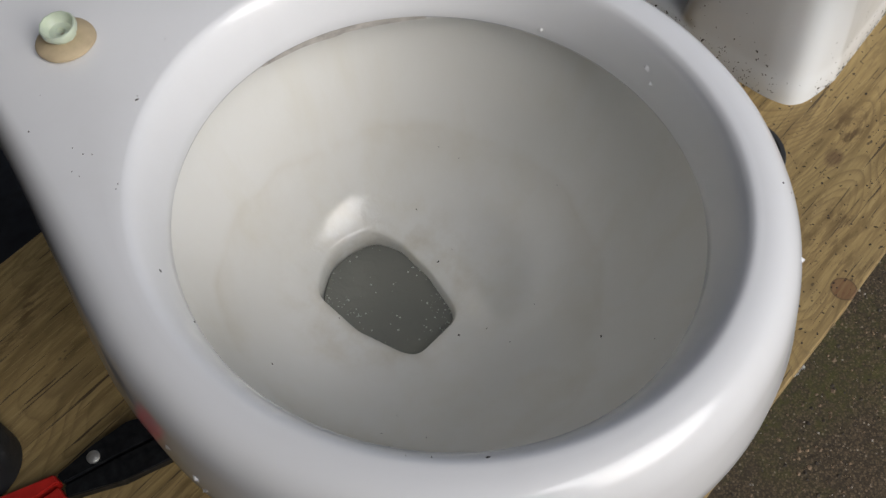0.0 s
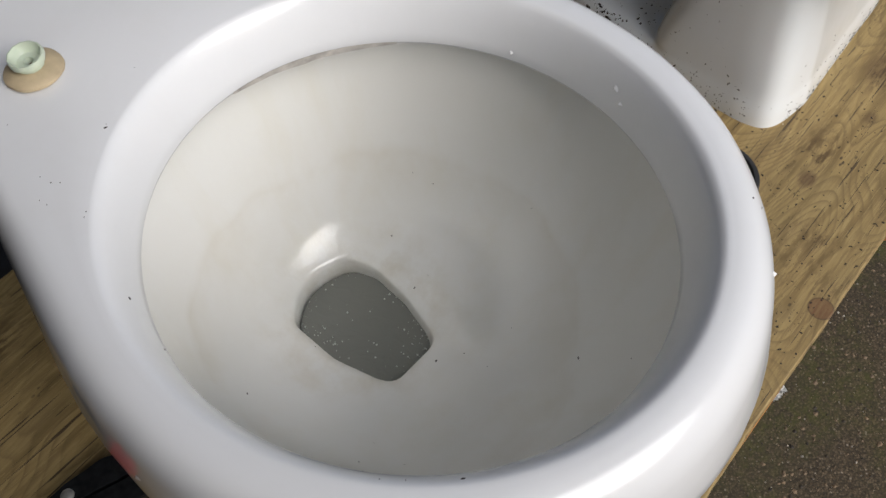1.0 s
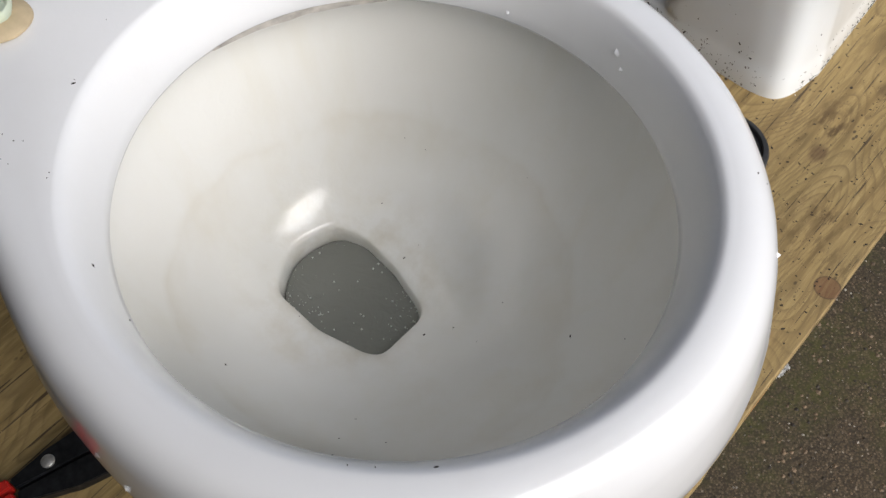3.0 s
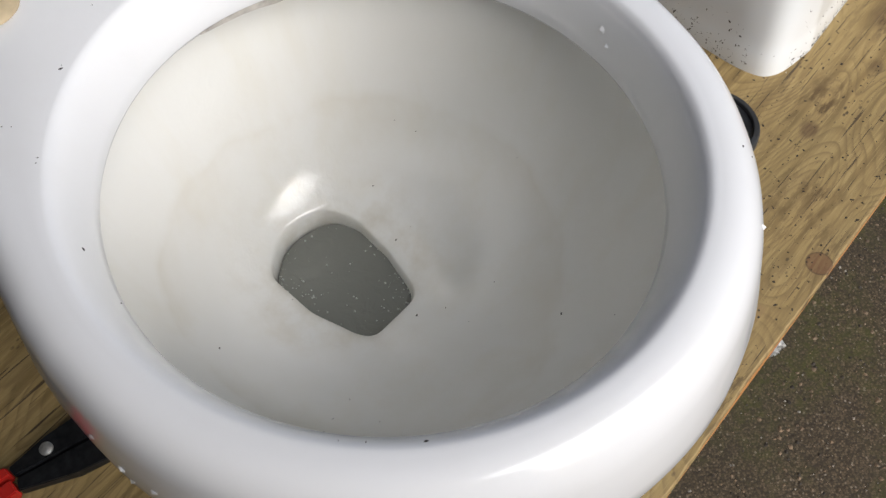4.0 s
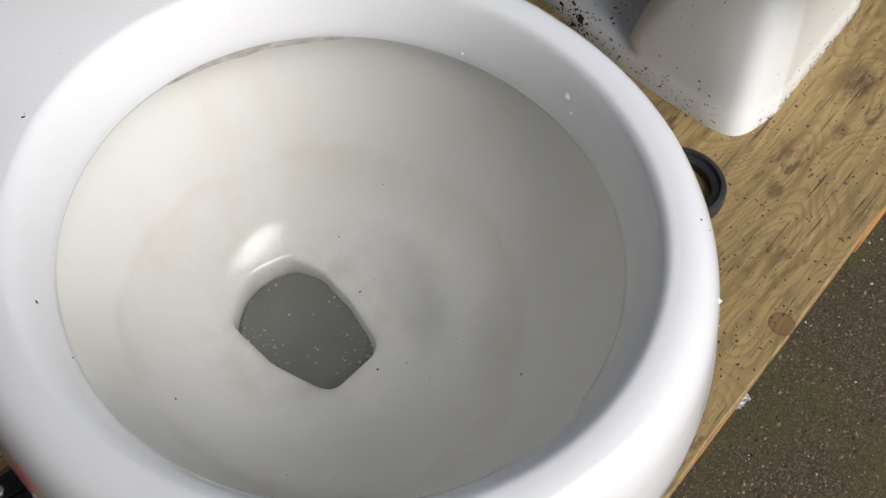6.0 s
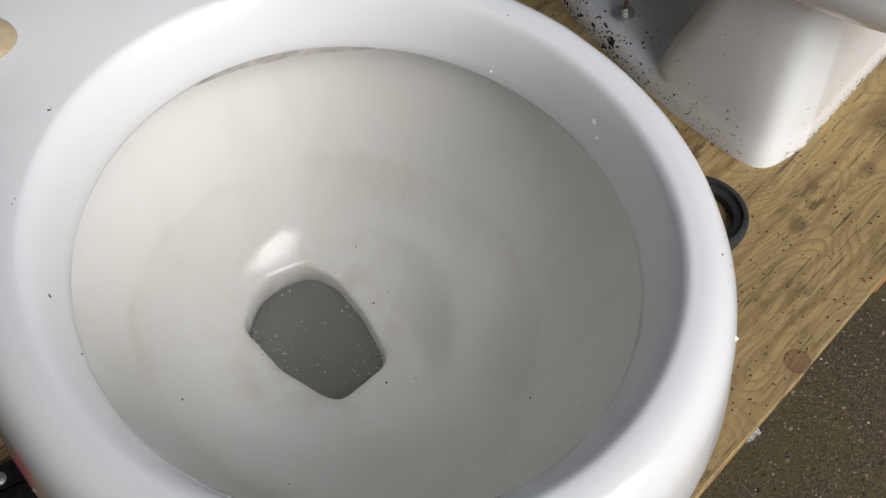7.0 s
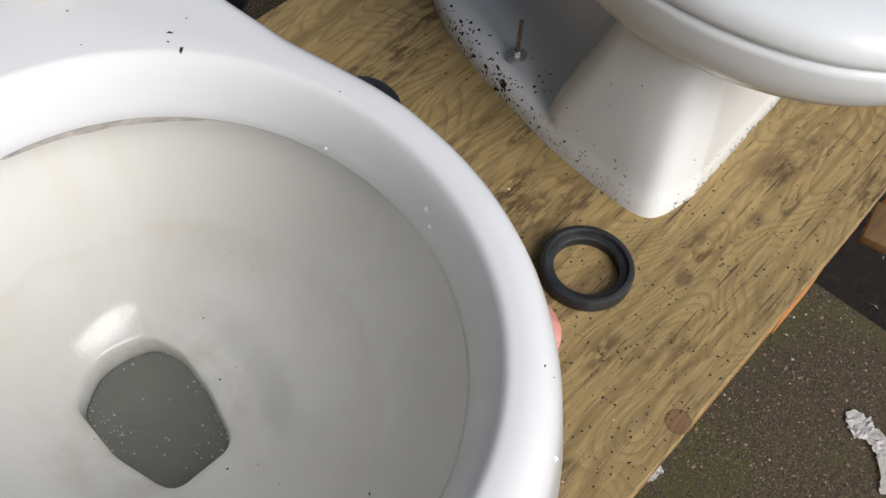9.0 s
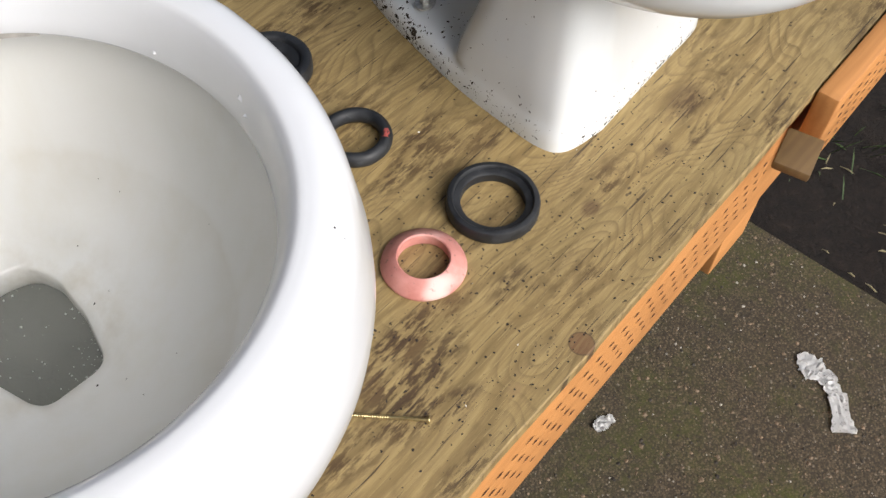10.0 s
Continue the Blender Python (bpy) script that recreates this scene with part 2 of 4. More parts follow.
STAIN_SPOTS = tuple((x, y, r * 0.9, 0.38, (0.055, 0.030, 0.014)) for x, y, r in (
    (0.45, 1.006, 0.014), (0.44, 0.93, 0.016), (0.42, 0.673, 0.018), (0.447, 0.642, 0.022), (0.428, 0.613, 0.028), (0.405, 0.655, 0.020), (0.401, 0.854, 0.018),
    (0.474, 0.532, 0.020), (0.735, 0.966, 0.020), (0.739, 0.919, 0.012), (0.519, 0.728, 0.015), (0.518, 0.916, 0.015), (0.47, 0.60, 0.014)))
KNOTS = []
for kx, ky, kr, ks, kc in ((0.584, 0.659, 0.013, 1.0, (0.16, 0.075, 0.035)), (0.609, 0.818, 0.011, 0.7, (0.12, 0.07, 0.035)),
                           (0.519, 0.610, 0.008, 0.8, (0.30, 0.20, 0.09)), (0.731, 0.977, 0.022, 0.6, (0.11, 0.065, 0.03)),
                           (0.70, 0.90, 0.010, 0.7, (0.12, 0.075, 0.035)), (0.40, 0.63, 0.030, 0.38, (0.10, 0.055, 0.022)),
                           (0.48, 0.90, 0.026, 0.38, (0.11, 0.065, 0.027)), (0.45, 0.69, 0.022, 0.38, (0.10, 0.055, 0.022))) + STAIN_SPOTS:
    ka, kn = on_bench(kx, ky)
    KNOTS.append((ka, kn, kr, ks, kc))
M_PLY = plywood()


def treated(name, col, dark):
    k = Mat(name)
    r = k.wave(30, 6, 3, 1.0, vec=k.mapped((0.12, 1, 1)))
    f = k.noise(1, 6, 0.7, vec=k.mapped((12, 300, 300)))
    c = k.mix(k.math("MULTIPLY", r, 0.5), col, dark)
    c = k.mix(k.math("MULTIPLY", k.ramp(f, [(0.35, 1.0), (0.6, 0.0)]), 0.4), c, dark)
    c = k.mix(k.math("MULTIPLY", k.ramp(k.noise(9, 4), [(0.5, 0.0), (0.75, 1.0)]), 0.4), c, tuple(v * 0.55 for v in dark))
    k.put("Base Color", c).put("Roughness", 0.65)
    k.bump(f, 0.3, 0.001)
    return k.m


M_BEAM = treated("treated_lumber", (0.60, 0.275, 0.088), (0.45, 0.188, 0.056))
M_BLOCK = treated("brown_offcut", (0.19, 0.115, 0.045), (0.13, 0.075, 0.032))
# dark colour that stands for the shade inside the beam cuts
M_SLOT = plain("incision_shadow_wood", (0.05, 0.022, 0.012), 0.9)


def concrete():
    k = Mat("concrete")
    peb = k.cells(300, out="Color")
    edge = k.cells(300)
    sand = k.noise(420, 4, 0.7)
    tone = k.ramp(peb, [(0.0, (0.028, 0.020, 0.011)), (0.45, (0.092, 0.066, 0.037)), (0.85, (0.190, 0.142, 0.086)), (1.0, (0.48, 0.42, 0.33))])
    col = k.mix(k.ramp(edge, [(0.3, 0.0), (0.8, 1.0)]), tone, (0.046, 0.036, 0.023))
    col = k.mix(k.math("MULTIPLY", k.ramp(sand, [(0.42, 1.0), (0.55, 0.0)]), 0.40), col, (0.034, 0.026, 0.016))
    big = k.noise(3.2, 6, 0.65)
    col = k.mix(k.math("MULTIPLY", k.ramp(big, [(0.35, 1.0), (0.6, 0.0)]), 0.30), col, (0.050, 0.041, 0.027))
    moss = k.math("MULTIPLY", k.ramp(k.noise(5.5, 6, 0.7, vec=k.mapped(shift=(2.2, 0.4, 0))), [(0.47, 0.0), (0.67, 1.0)]), k.ramp(k.noise(75, 5, 0.75), [(0.38, 0.1), (0.60, 1.0)]))
    col = k.mix(k.math("MULTIPLY", moss, 0.80), col, (0.072, 0.078, 0.014))
    k.put("Base Color", col).put("Roughness", 0.9)
    k.bump(k.math("SUBTRACT", k.noise(130, 5, 0.7), k.math("MULTIPLY", edge, 0.35)), 0.55, 0.003)
    return k.m


def soil():
    k = Mat("soil")
    n = k.noise(45, 7, 0.7)
    col = k.ramp(n, [(0.3, (0.006, 0.0035, 0.0025)), (0.6, (0.016, 0.010, 0.0065)), (0.8, (0.04, 0.026, 0.017))])
    k.put("Base Color", col).put("Roughness", 0.95)
    k.bump(n, 1.0, 0.012)
    return k.m


M_CONC = concrete()
M_SOIL = soil()


def water_mat():
    k = Mat("murky_water")
    k.put("Base Color", (0.40, 0.41, 0.37, 1)).put("Roughness", 0.03).put("IOR", 1.33).put("Transmission Weight", 0.6)
    k.bump(k.noise(70, 4, 0.6, distort=0.8), 0.5, 0.0025)
    return k.m


M_WATER = water_mat()


# ---------------------------------------------------------------- mesh helpers
def mesh_object(name, bm, material, smooth=True, sharp=42):
    bmesh.ops.recalc_face_normals(bm, faces=bm.faces)
    me = bpy.data.meshes.new(name)
    bm.to_mesh(me)
    bm.free()
    for m in (material if isinstance(material, (list, tuple)) else (material,)):
        me.materials.append(m)
    if smooth:
        me.shade_smooth()
        me.set_sharp_from_angle(angle=radians(sharp))
    return new(name, me)


def part(name, bm, material, parent, label="", smooth=True, sharp=42):
    ob = mesh_object(name, bm, material, smooth, sharp)
    ob.parent = parent
    if label:
        tagged(ob, label)
    return ob


def empty(name, m, label, category, group="", kind=""):
    ob = new(name)
    ob.matrix_world = m
    ob.empty_display_size = 0.05
    return tagged(ob, label, category, group, kind)


def loft(bm, rings, close_first=False, close_last=False, mats=None):
    """Quads between closed rings of equally many points."""
    vs = [[bm.verts.new(p) for p in r] for r in rings]
    n = len(vs[0])
    for i in range(len(vs) - 1):
        for j in range(n):
            f = bm.faces.new((vs[i][j], vs[i][(j + 1) % n], vs[i + 1][(j + 1) % n], vs[i + 1][j]))
            if mats:
                f.material_index = mats[i]
    if close_first:
        bm.faces.new(vs[0])
    if close_last:
        bm.faces.new(vs[-1])
    return vs


def box(bm, lo, hi, bevel=0.0, m=None):
    r = bmesh.ops.create_cube(bm, size=1.0)
    for v in r["verts"]:
        for i in range(3):
            v.co[i] = lo[i] + (v.co[i] + 0.5) * (hi[i] - lo[i])
    if bevel:
        es = list({e for v in r["verts"] for e in v.link_edges})
        out = bmesh.ops.bevel(bm, geom=es, offset=bevel, segments=2, affect="EDGES", profile=0.5)
        vs = {v for f in out["faces"] for v in f.verts} | {v for v in r["verts"] if v.is_valid}
    else:
        vs = r["verts"]
    if m:
        for v in vs:
            v.co = m @ v.co
    return bm


def lathe(bm, profile, n=48, closed=False, wob=0.0, seed=0):
    """Turn a list of (radius, z) round the z axis."""
    rings = []
    for r, z in profile:
        rings.append([(r * (1 + wob * noise.noise((math.cos(2 * math.pi * j / n) * 1.5, math.sin(2 * math.pi * j / n) * 1.5, seed))) * math.cos(2 * math.pi * j / n),
                       r * (1 + wob * noise.noise((math.cos(2 * math.pi * j / n) * 1.5, math.sin(2 * math.pi * j / n) * 1.5, seed))) * math.sin(2 * math.pi * j / n), z) for j in range(n)])
    if closed:
        rings.append(rings[0])
        vs = [[bm.verts.new(p) for p in r] for r in rings[:-1]]
        k = len(vs)
        for i in range(k):
            for j in range(n):
                bm.faces.new((vs[i][j], vs[i][(j + 1) % n], vs[(i + 1) % k][(j + 1) % n], vs[(i + 1) % k][j]))
    else:
        loft(bm, rings, True, True)
    return bm


def smoothstep(a, b, x):
    t = min(1.0, max(0.0, (x - a) / (b - a)))
    return t * t * (3 - 2 * t)


# ---------------------------------------------------------------- ground and bench
AXM = Matrix(((TOP_AX.x, -TOP_N.x, 0), (TOP_AX.y, -TOP_N.y, 0), (0, 0, 1))).to_4x4()   # x along the bench, y inwards


def build_ground():
    # one sheet to the horizon: soil, with the concrete slab laid on it
    bm = bmesh.new()
    ext = [-400, -60, -12, -4, -1.5] + [-1.5 + 0.1 * i for i in range(1, 46)] + [4, 8, 14, 60, 400]
    vs = [[bm.verts.new((x, y, GROUND - 0.035 + (0.012 * noise.noise((x * 6, y * 6, 0)) if -2 < x < 3.1 and -2 < y < 3.1 else 0))) for y in ext] for x in ext]
    for i in range(len(ext) - 1):
        for j in range(len(ext) - 1):
            bm.faces.new((vs[i][j], vs[i + 1][j], vs[i + 1][j + 1], vs[i][j + 1]))
    tagged(mesh_object("ground", bm, M_SOIL), "dark damp bare soil round the concrete slab", "soil", kind="structure")
    # slab: its straight edge runs from (1.057, 1.250) to (1.242, 1.084)
    e = Vector((0.744, -0.668, 0))
    inn = Vector((-0.668, -0.744, 0))
    o = Vector((1.057, 1.250, 0))
    bm = bmesh.new()
    pts = [o + e * 6, o - e * 3.2, o - e * 3.2 + inn * 5, o + e * 6 + inn * 5]
    bot = [bm.verts.new((p.x, p.y, GROUND - 0.09)) for p in pts]
    top = [bm.verts.new((p.x, p.y, GROUND)) for p in pts]
    bm.faces.new(top)
    bm.faces.new(bot)
    for i in range(4):
        bm.faces.new((bot[i], bot[(i + 1) % 4], top[(i + 1) % 4], top[i]))
    bmesh.ops.bevel(bm, geom=[x for x in bm.edges if x.verts[0].co.z > GROUND - 0.01 and x.verts[1].co.z > GROUND - 0.01], offset=0.012, segments=2, affect="EDGES")
    tagged(mesh_object("pavement", bm, M_CONC), "rough pebbly concrete slab with moss patches", "concrete", kind="structure")


def build_bench():
    b = empty("plywood_bench", Matrix.Translation(EDGE0) @ AXM, "weathered plywood bench top on orange treated lumber", "workbench")
    bm = bmesh.new()
    # sheet with a slightly ragged free edge, local x along, y inwards
    n = 160
    x0, x1, w, th = -0.72, 1.75, 0.69, 0.018
    lo, hi = [], []
    for i in range(n + 1):
        x = x0 + (x1 - x0) * i / n
        lo.append((x, 0.0015 * noise.noise((x * 9, 0, 0)) + 0.001 * noise.noise((x * 60, 3, 0))))
        hi.append((x, w + 0.002 * noise.noise((x * 9, 7, 0))))
    rows = []
    for z, ins in ((-th, 0.0), (-0.0015, 0.0), (0.0, 0.0015)):
        rows.append([bm.verts.new((x, y + ins, z)) for x, y in lo] + [bm.verts.new((x, y - ins, z)) for x, y in reversed(hi)])
    for a, c in zip(rows, rows[1:]):
        for j in range(len(a)):
            bm.faces.new((a[j], a[(j + 1) % len(a)], c[(j + 1) % len(a)], c[j]))
    for r in (rows[0], rows[-1]):
        for i in range(n):
            bm.faces.new((r[i], r[i + 1], r[2 * n - i], r[2 * n + 1 - i]))
    part("plywood_sheet", bm, M_PLY, b, "stained weathered plywood sheet")
    # front beams
    bm = bmesh.new()
    box(bm, (-0.71, 0.011, -0.240), (0.75, 0.049, -0.0185), 0.004)
    beam = part("front_beam", bm, M_BEAM, b, "orange incised treated board")
    bm = bmesh.new()
    box(bm, (0.632, -0.030, -0.125), (1.75, -0.0022, 0.003), 0.004)
    beam_b = part("lapped_beam", bm, M_BEAM, b, "orange incised treated board set proud")
    # incisions: flat lens-shaped quads in staggered rows, shade of the cuts as colour
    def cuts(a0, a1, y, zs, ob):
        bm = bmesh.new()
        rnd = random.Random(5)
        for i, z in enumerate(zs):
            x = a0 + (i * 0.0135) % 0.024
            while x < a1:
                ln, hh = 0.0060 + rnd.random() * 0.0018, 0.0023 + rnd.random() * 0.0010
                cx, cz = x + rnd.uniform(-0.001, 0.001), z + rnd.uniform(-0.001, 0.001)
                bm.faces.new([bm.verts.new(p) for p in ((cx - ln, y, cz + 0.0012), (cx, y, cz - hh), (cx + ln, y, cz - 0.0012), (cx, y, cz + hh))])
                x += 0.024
        tagged(part("incision", bm, M_SLOT, ob, "rows of short cuts drawn flat, their shade as dark colour"), kind="stuff")
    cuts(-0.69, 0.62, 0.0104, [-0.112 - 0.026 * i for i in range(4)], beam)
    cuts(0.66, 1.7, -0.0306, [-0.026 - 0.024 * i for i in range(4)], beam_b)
    for y0 in (0.33, 0.64):
        bm = bmesh.new()
        box(bm, (-0.71, y0, -0.158), (1.7, y0 + 0.038, -0.0185), 0.004)
        part("rear_beam", bm, M_BEAM, b)
    for x in (-0.6, 1.35):
        for y in (0.06, 0.62):
            bm = bmesh.new()
            box(bm, (x, y - 0.02, GROUND), (x + 0.089, y + 0.018, -0.0185), 0.003)
            part("leg", bm, M_BLOCK, b, "brown post")
    bm = bmesh.new()
    box(bm, (0.578, 0.0125, -0.330), (0.678, 0.048, -0.2405), 0.003)
    part("cleat", bm, M_BEAM, b, "short orange board under the beam")
    # offcut wedged at the joint
    bm = bmesh.new()
    m = AXM.inverted() @ Matrix.Translation(-EDGE0) @ Matrix.Translation((0.857, 0.917, -0.022)) @ Matrix.Rotation(radians(-30), 4, "Z")
    box(bm, (-0.021, -0.030, -0.012), (0.021, 0.030, 0.0), 0.002, m)
    part("offcut", bm, M_BLOCK, b, "square brown wood offcut")


build_ground()
build_bench()

# unseen wall that closes the place on the darker side, added to block the sky
bm = bmesh.new()
box(bm, (-1.0, -3.5, GROUND - 0.03), (-0.82, 5.0, 2.6))
tagged(mesh_object("sky_blocker_west", bm, M_BLOCKER, False), "unseen dark wall added to block the sky on the left", "wall", kind="structure")


# unseen overhead slab, added to cut sky light from the left
bm = bmesh.new()
box(bm, (-1.0, -0.6, 1.80), (-0.08, 4.0, 1.92))
tagged(mesh_object("eave", bm, M_BLOCKER, False), "unseen dark slab added overhead to block sky light", "eave", kind="structure")
# unseen panel behind the camera, blocks light as the operator's body would
bm = bmesh.new()
box(bm, (-0.82, -0.50, GROUND - 0.03), (0.34, -0.36, 1.60))
tagged(mesh_object("light_blocker_south", bm, M_BLOCKER, False), "unseen dark panel added behind the camera to block light", "wall", kind="structure")
# unseen low panel, added to shade the bench's left but not the rim
bm = bmesh.new()
box(bm, (0.342, -0.49, GROUND - 0.03), (0.72, -0.37, 1.15))
tagged(mesh_object("light_blocker_low", bm, M_BLOCKER, False), "unseen low dark panel added to shade the left of the bench", "wall", kind="structure")


# ---------------------------------------------------------------- the near toilet
T1 = Matrix.Translation((0.216, 0.5088, 0.006)) @ Matrix.Rotation(radians(-45.66), 4, "Z")


def outline_radius(th, half):
    """Distance from the centre to a mirrored outline given as (x, half width) points from front to back."""
    c, s = math.cos(th), abs(math.sin(th))
    best = 0.0
    for (xa, ya), (xb, yb) in zip(half, half[1:]):
        dx, dy = xb - xa, yb - ya
        den = c * dy - s * dx
        if abs(den) < 1e-12:
            continue
        u = (s * xa - c * ya) / den
        r = (xa * dy - ya * dx) / den
        if -1e-6 <= u <= 1 + 1e-6 and r > best:
            best = r
    return best


def outer_half():
    pts = []
    for i in range(41):
        a = math.pi * 0.5 * i / 40
        pts.append((0.2051 * math.cos(a), 0.1883 * math.sin(a)))
    for x, y in ((-0.02, 0.1885), (-0.045, 0.1865), (-0.075, 0.1815), (-0.11, 0.174), (-0.15, 0.1655), (-0.20, 0.1555), (-0.24, 0.1485), (-0.30, 0.1425), (-0.36, 0.141), (-0.405, 0.138), (-0.425, 0.125), (-0.435, 0.10), (-0.438, 0.0)):
        pts.append((x, y))
    return pts


def lip_r(th):
    return 1.0 / math.sqrt((math.cos(th) / (0.1542 if math.cos(th) > 0 else 0.1558)) ** 2 + (math.sin(th) / 0.1418) ** 2)


def face_lean(th):
    """How far the inner face of the rim leans outwards above the lip: most at the front."""
    return 0.003 + 0.005 * max(0.0, math.cos(th)) ** 2 - 0.002 * max(0.0, math.sin(th))


HOLE = [(-0.0115, -0.0235), (-0.0155, 0.0265), (-0.060, 0.0375), (-0.098, 0.0390), (-0.120, 0.029), (-0.1265, 0.004), (-0.124, -0.016), (-0.106, -0.039), (-0.058, -0.0380)]
HC = (-0.072, 0.0)


def hole_r(th):
    """Rounded outlet outline as a distance from HC."""
    c, s = math.cos(th), math.sin(th)
    acc = 0.0
    tot = 0.0
    for k in range(-3, 4):
        t2 = th + k * 0.06
        c, s = math.cos(t2), math.sin(t2)
        best = 0.05
        for (xa, ya), (xb, yb) in zip(HOLE, HOLE[1:] + HOLE[:1]):
            xa, ya, xb, yb = xa - HC[0], ya - HC[1], xb - HC[0], yb - HC[1]
            dx, dy = xb - xa, yb - ya
            den = c * dy - s * dx
            if abs(den) < 1e-12:
                continue
            u, r = (s * xa - c * ya) / den, (xa * dy - ya * dx) / den
            if 0 <= u <= 1 and r > 0:
                best = r
        w = 1.0 - abs(k) * 0.22
        acc += best * w
        tot += w
    return acc / tot


def soft_side(th):
    """How far the outlet's edge is rounded down on its easy side."""
    return 0.0065 * max(0.0, math.sin(th + 0.45))


def build_toilet():
    t = empty("toilet", T1, "white glazed toilet bowl without seat on the bench", "toilet")
    N = 224
    half = outer_half()
    ths = [2 * math.pi * j / N for j in range(N)]
    ro = [outline_radius(a, half) for a in ths]
    rl = [lip_r(a) for a in ths]
    ro = [r - (0.0045 + 0.0065 * smoothstep(0.1, 0.6, -math.cos(a))) * max(0.0, math.sin(a)) ** 2 + 0.0015 * max(0.0, -math.sin(a)) for a, r in zip(ths, ro)]
    kk = [min(1.0, (r - l) / 0.054) for r, l in zip(ro, rl)]

    def ring(rs, z):
        return [(r * math.cos(a), r * math.sin(a), z if not callable(z) else z(a, r)) for a, r in zip(ths, rs)]

    rings, mats = [], []
    # outside of the pedestal, from the foot up
    def ped(f, z, a=0.17, b=0.105, cx=-0.11):
        out = []
        for th, r in zip(ths, ro):
            p = Vector((r * math.cos(th), r * math.sin(th)))
            q = Vector((cx + a * math.copysign(abs(math.cos(th)) ** 0.8, math.cos(th)), b * math.copysign(abs(math.sin(th)) ** 0.8, math.sin(th))))
            m = q.lerp(p, f)
            out.append((m.x, m.y, z))
        return out
    for f, z, a, b in ((0.0, 0.0, 0.235, 0.125), (0.0, 0.028, 0.235, 0.125), (0.0, 0.045, 0.215, 0.108), (0.03, 0.10, 0.20, 0.098), (0.10, 0.16, 0.19, 0.10),
                       (0.30, 0.20, 0.18, 0.105), (0.55, 0.235, 0.18, 0.11), (0.72, 0.257, 0.18, 0.115), (0.86, 0.274, 0.18, 0.12)):
        rings.append(ped(f, z, a, b))
    # rim: bulge, crown, then down the inside to the lip
    upright = ((0.014, 0.290), (0.009, 0.302), (0.004, 0.312), (0.0005, 0.324), (-0.0015, 0.338), (-0.001, 0.352), (0.002, 0.367), (0.0045, 0.380), (0.0070, 0.3885), (0.0105, 0.3950), (0.0152, 0.4000), (0.0205, 0.4030), (0.0265, 0.4043))
    for o, z in upright:
        rings.append(ring([r - o * q for r, q in zip(ro, kk)], z))
    lean = [face_lean(th) for th in ths]
    wide = [min(0.012, (r - l) * 0.26) for r, l in zip(ro, rl)]
    for f in (0.33, 0.66):
        rings.append(ring([(r - 0.0275 * q) * (1 - f) + (l + g + w) * f for r, l, g, w, q in zip(ro, rl, lean, wide, kk)], 0.4046))
    # a round shoulder from the top down to the lip
    for i in range(9):
        e = math.pi / 2 * (1 - i / 8.0)
        rings.append(ring([l + g * math.sin(e) + w * (1 - math.cos(e)) for l, g, w in zip(rl, lean, wide)], 0.3655 + 0.0393 * math.sin(e)))
    for o, z in ((0.0010, 0.3632), (0.005, 0.3618), (0.010, 0.3615), (0.013, 0.365), (0.0145, 0.373), (0.019, 0.377), (0.026, 0.375), (0.030, 0.368)):
        rings.append(ring([l + o * q for l, q in zip(rl, kk)], z))
    mats = [0] * (len(rings) - 1)
    # inside of the bowl, from under the rim to the outlet
    hr = [hole_r(a) for a in ths]
    hole_pts = [Vector((HC[0] + r * math.cos(a), HC[1] + r * math.sin(a))) for a, r in zip(ths, hr)]
    wide_r = [sum(hr[(j + k) % N] for k in range(-26, 27)) / 53 for j in range(N)]
    wide_pts = [Vector((HC[0] + r * math.cos(a), HC[1] + r * math.sin(a))) for a, r in zip(ths, wide_r)]
    # behind, the bowl wall falls short of the lip and leaves an open slot under it
    slot = [math.exp(-((a - radians(158)) / radians(24)) ** 2) for a in ths]
    top_pts = [Vector(((l + 0.025 + 0.006 * v) * math.cos(a), (l + 0.025 + 0.006 * v) * math.sin(a))) for a, l, v in zip(ths, rl, slot)]
    steps = 26
    zt, zh = 0.359, 0.187
    for i in range(steps + 1):
        s = i / steps
        rho = 1 - s
        rr = []
        for a, hp, wp, tp, v in zip(ths, hole_pts, wide_pts, top_pts, slot):
            # steeper behind the outlet, a long easy slope in front
            fwd = 0.5 + 0.5 * math.cos(a)
            p = 2.5 + 0.9 * (1 - fwd)
            zz = zh + (zt - 0.010 * smoothstep(0.35, 0.95, -math.cos(a)) - 0.016 * v - zh) * (0.24 * rho + 0.76 * rho ** p)
            zz -= soft_side(a) * (1 - smoothstep(0.0, 0.16, rho))
            q = hp.lerp(wp, smoothstep(0.0, 0.3, rho)).lerp(tp, rho ** 0.95)
            rr.append((q.x, q.y, zz))
        rings.append(rr)
        mats.append(1)
    # rounded edge and throat of the outlet, sloping back
    for sc, dz, sh in ((0.975, 0.004, 0), (0.955, 0.010, 0), (0.94, 0.020, -0.002), (0.88, 0.036, -0.008), (0.78, 0.052, -0.018), (0.66, 0.070, -0.030), (0.58, 0.095, -0.040), (0.50, 0.115, -0.046), (0.1, 0.118, -0.046)):
        rings.append([(HC[0] + (p.x - HC[0]) * sc + sh, HC[1] + (p.y - HC[1]) * sc, zh - max(dz, soft_side(a) + dz * 0.5)) for a, p in zip(ths, hole_pts)])
        mats.append(1)
    bm = bmesh.new()
    loft(bm, rings, True, True, mats)
    part("bowl", bm, [M_PORC, M_BOWL], t, "white glazed ceramic bowl with faint yellow stains", sharp=100)
    # seat bolts left in the seat holes
    for x, y, tilt in ((-0.2195, -0.0863, 5), (-0.2215, 0.0763, -3)):
        bm = bmesh.new()
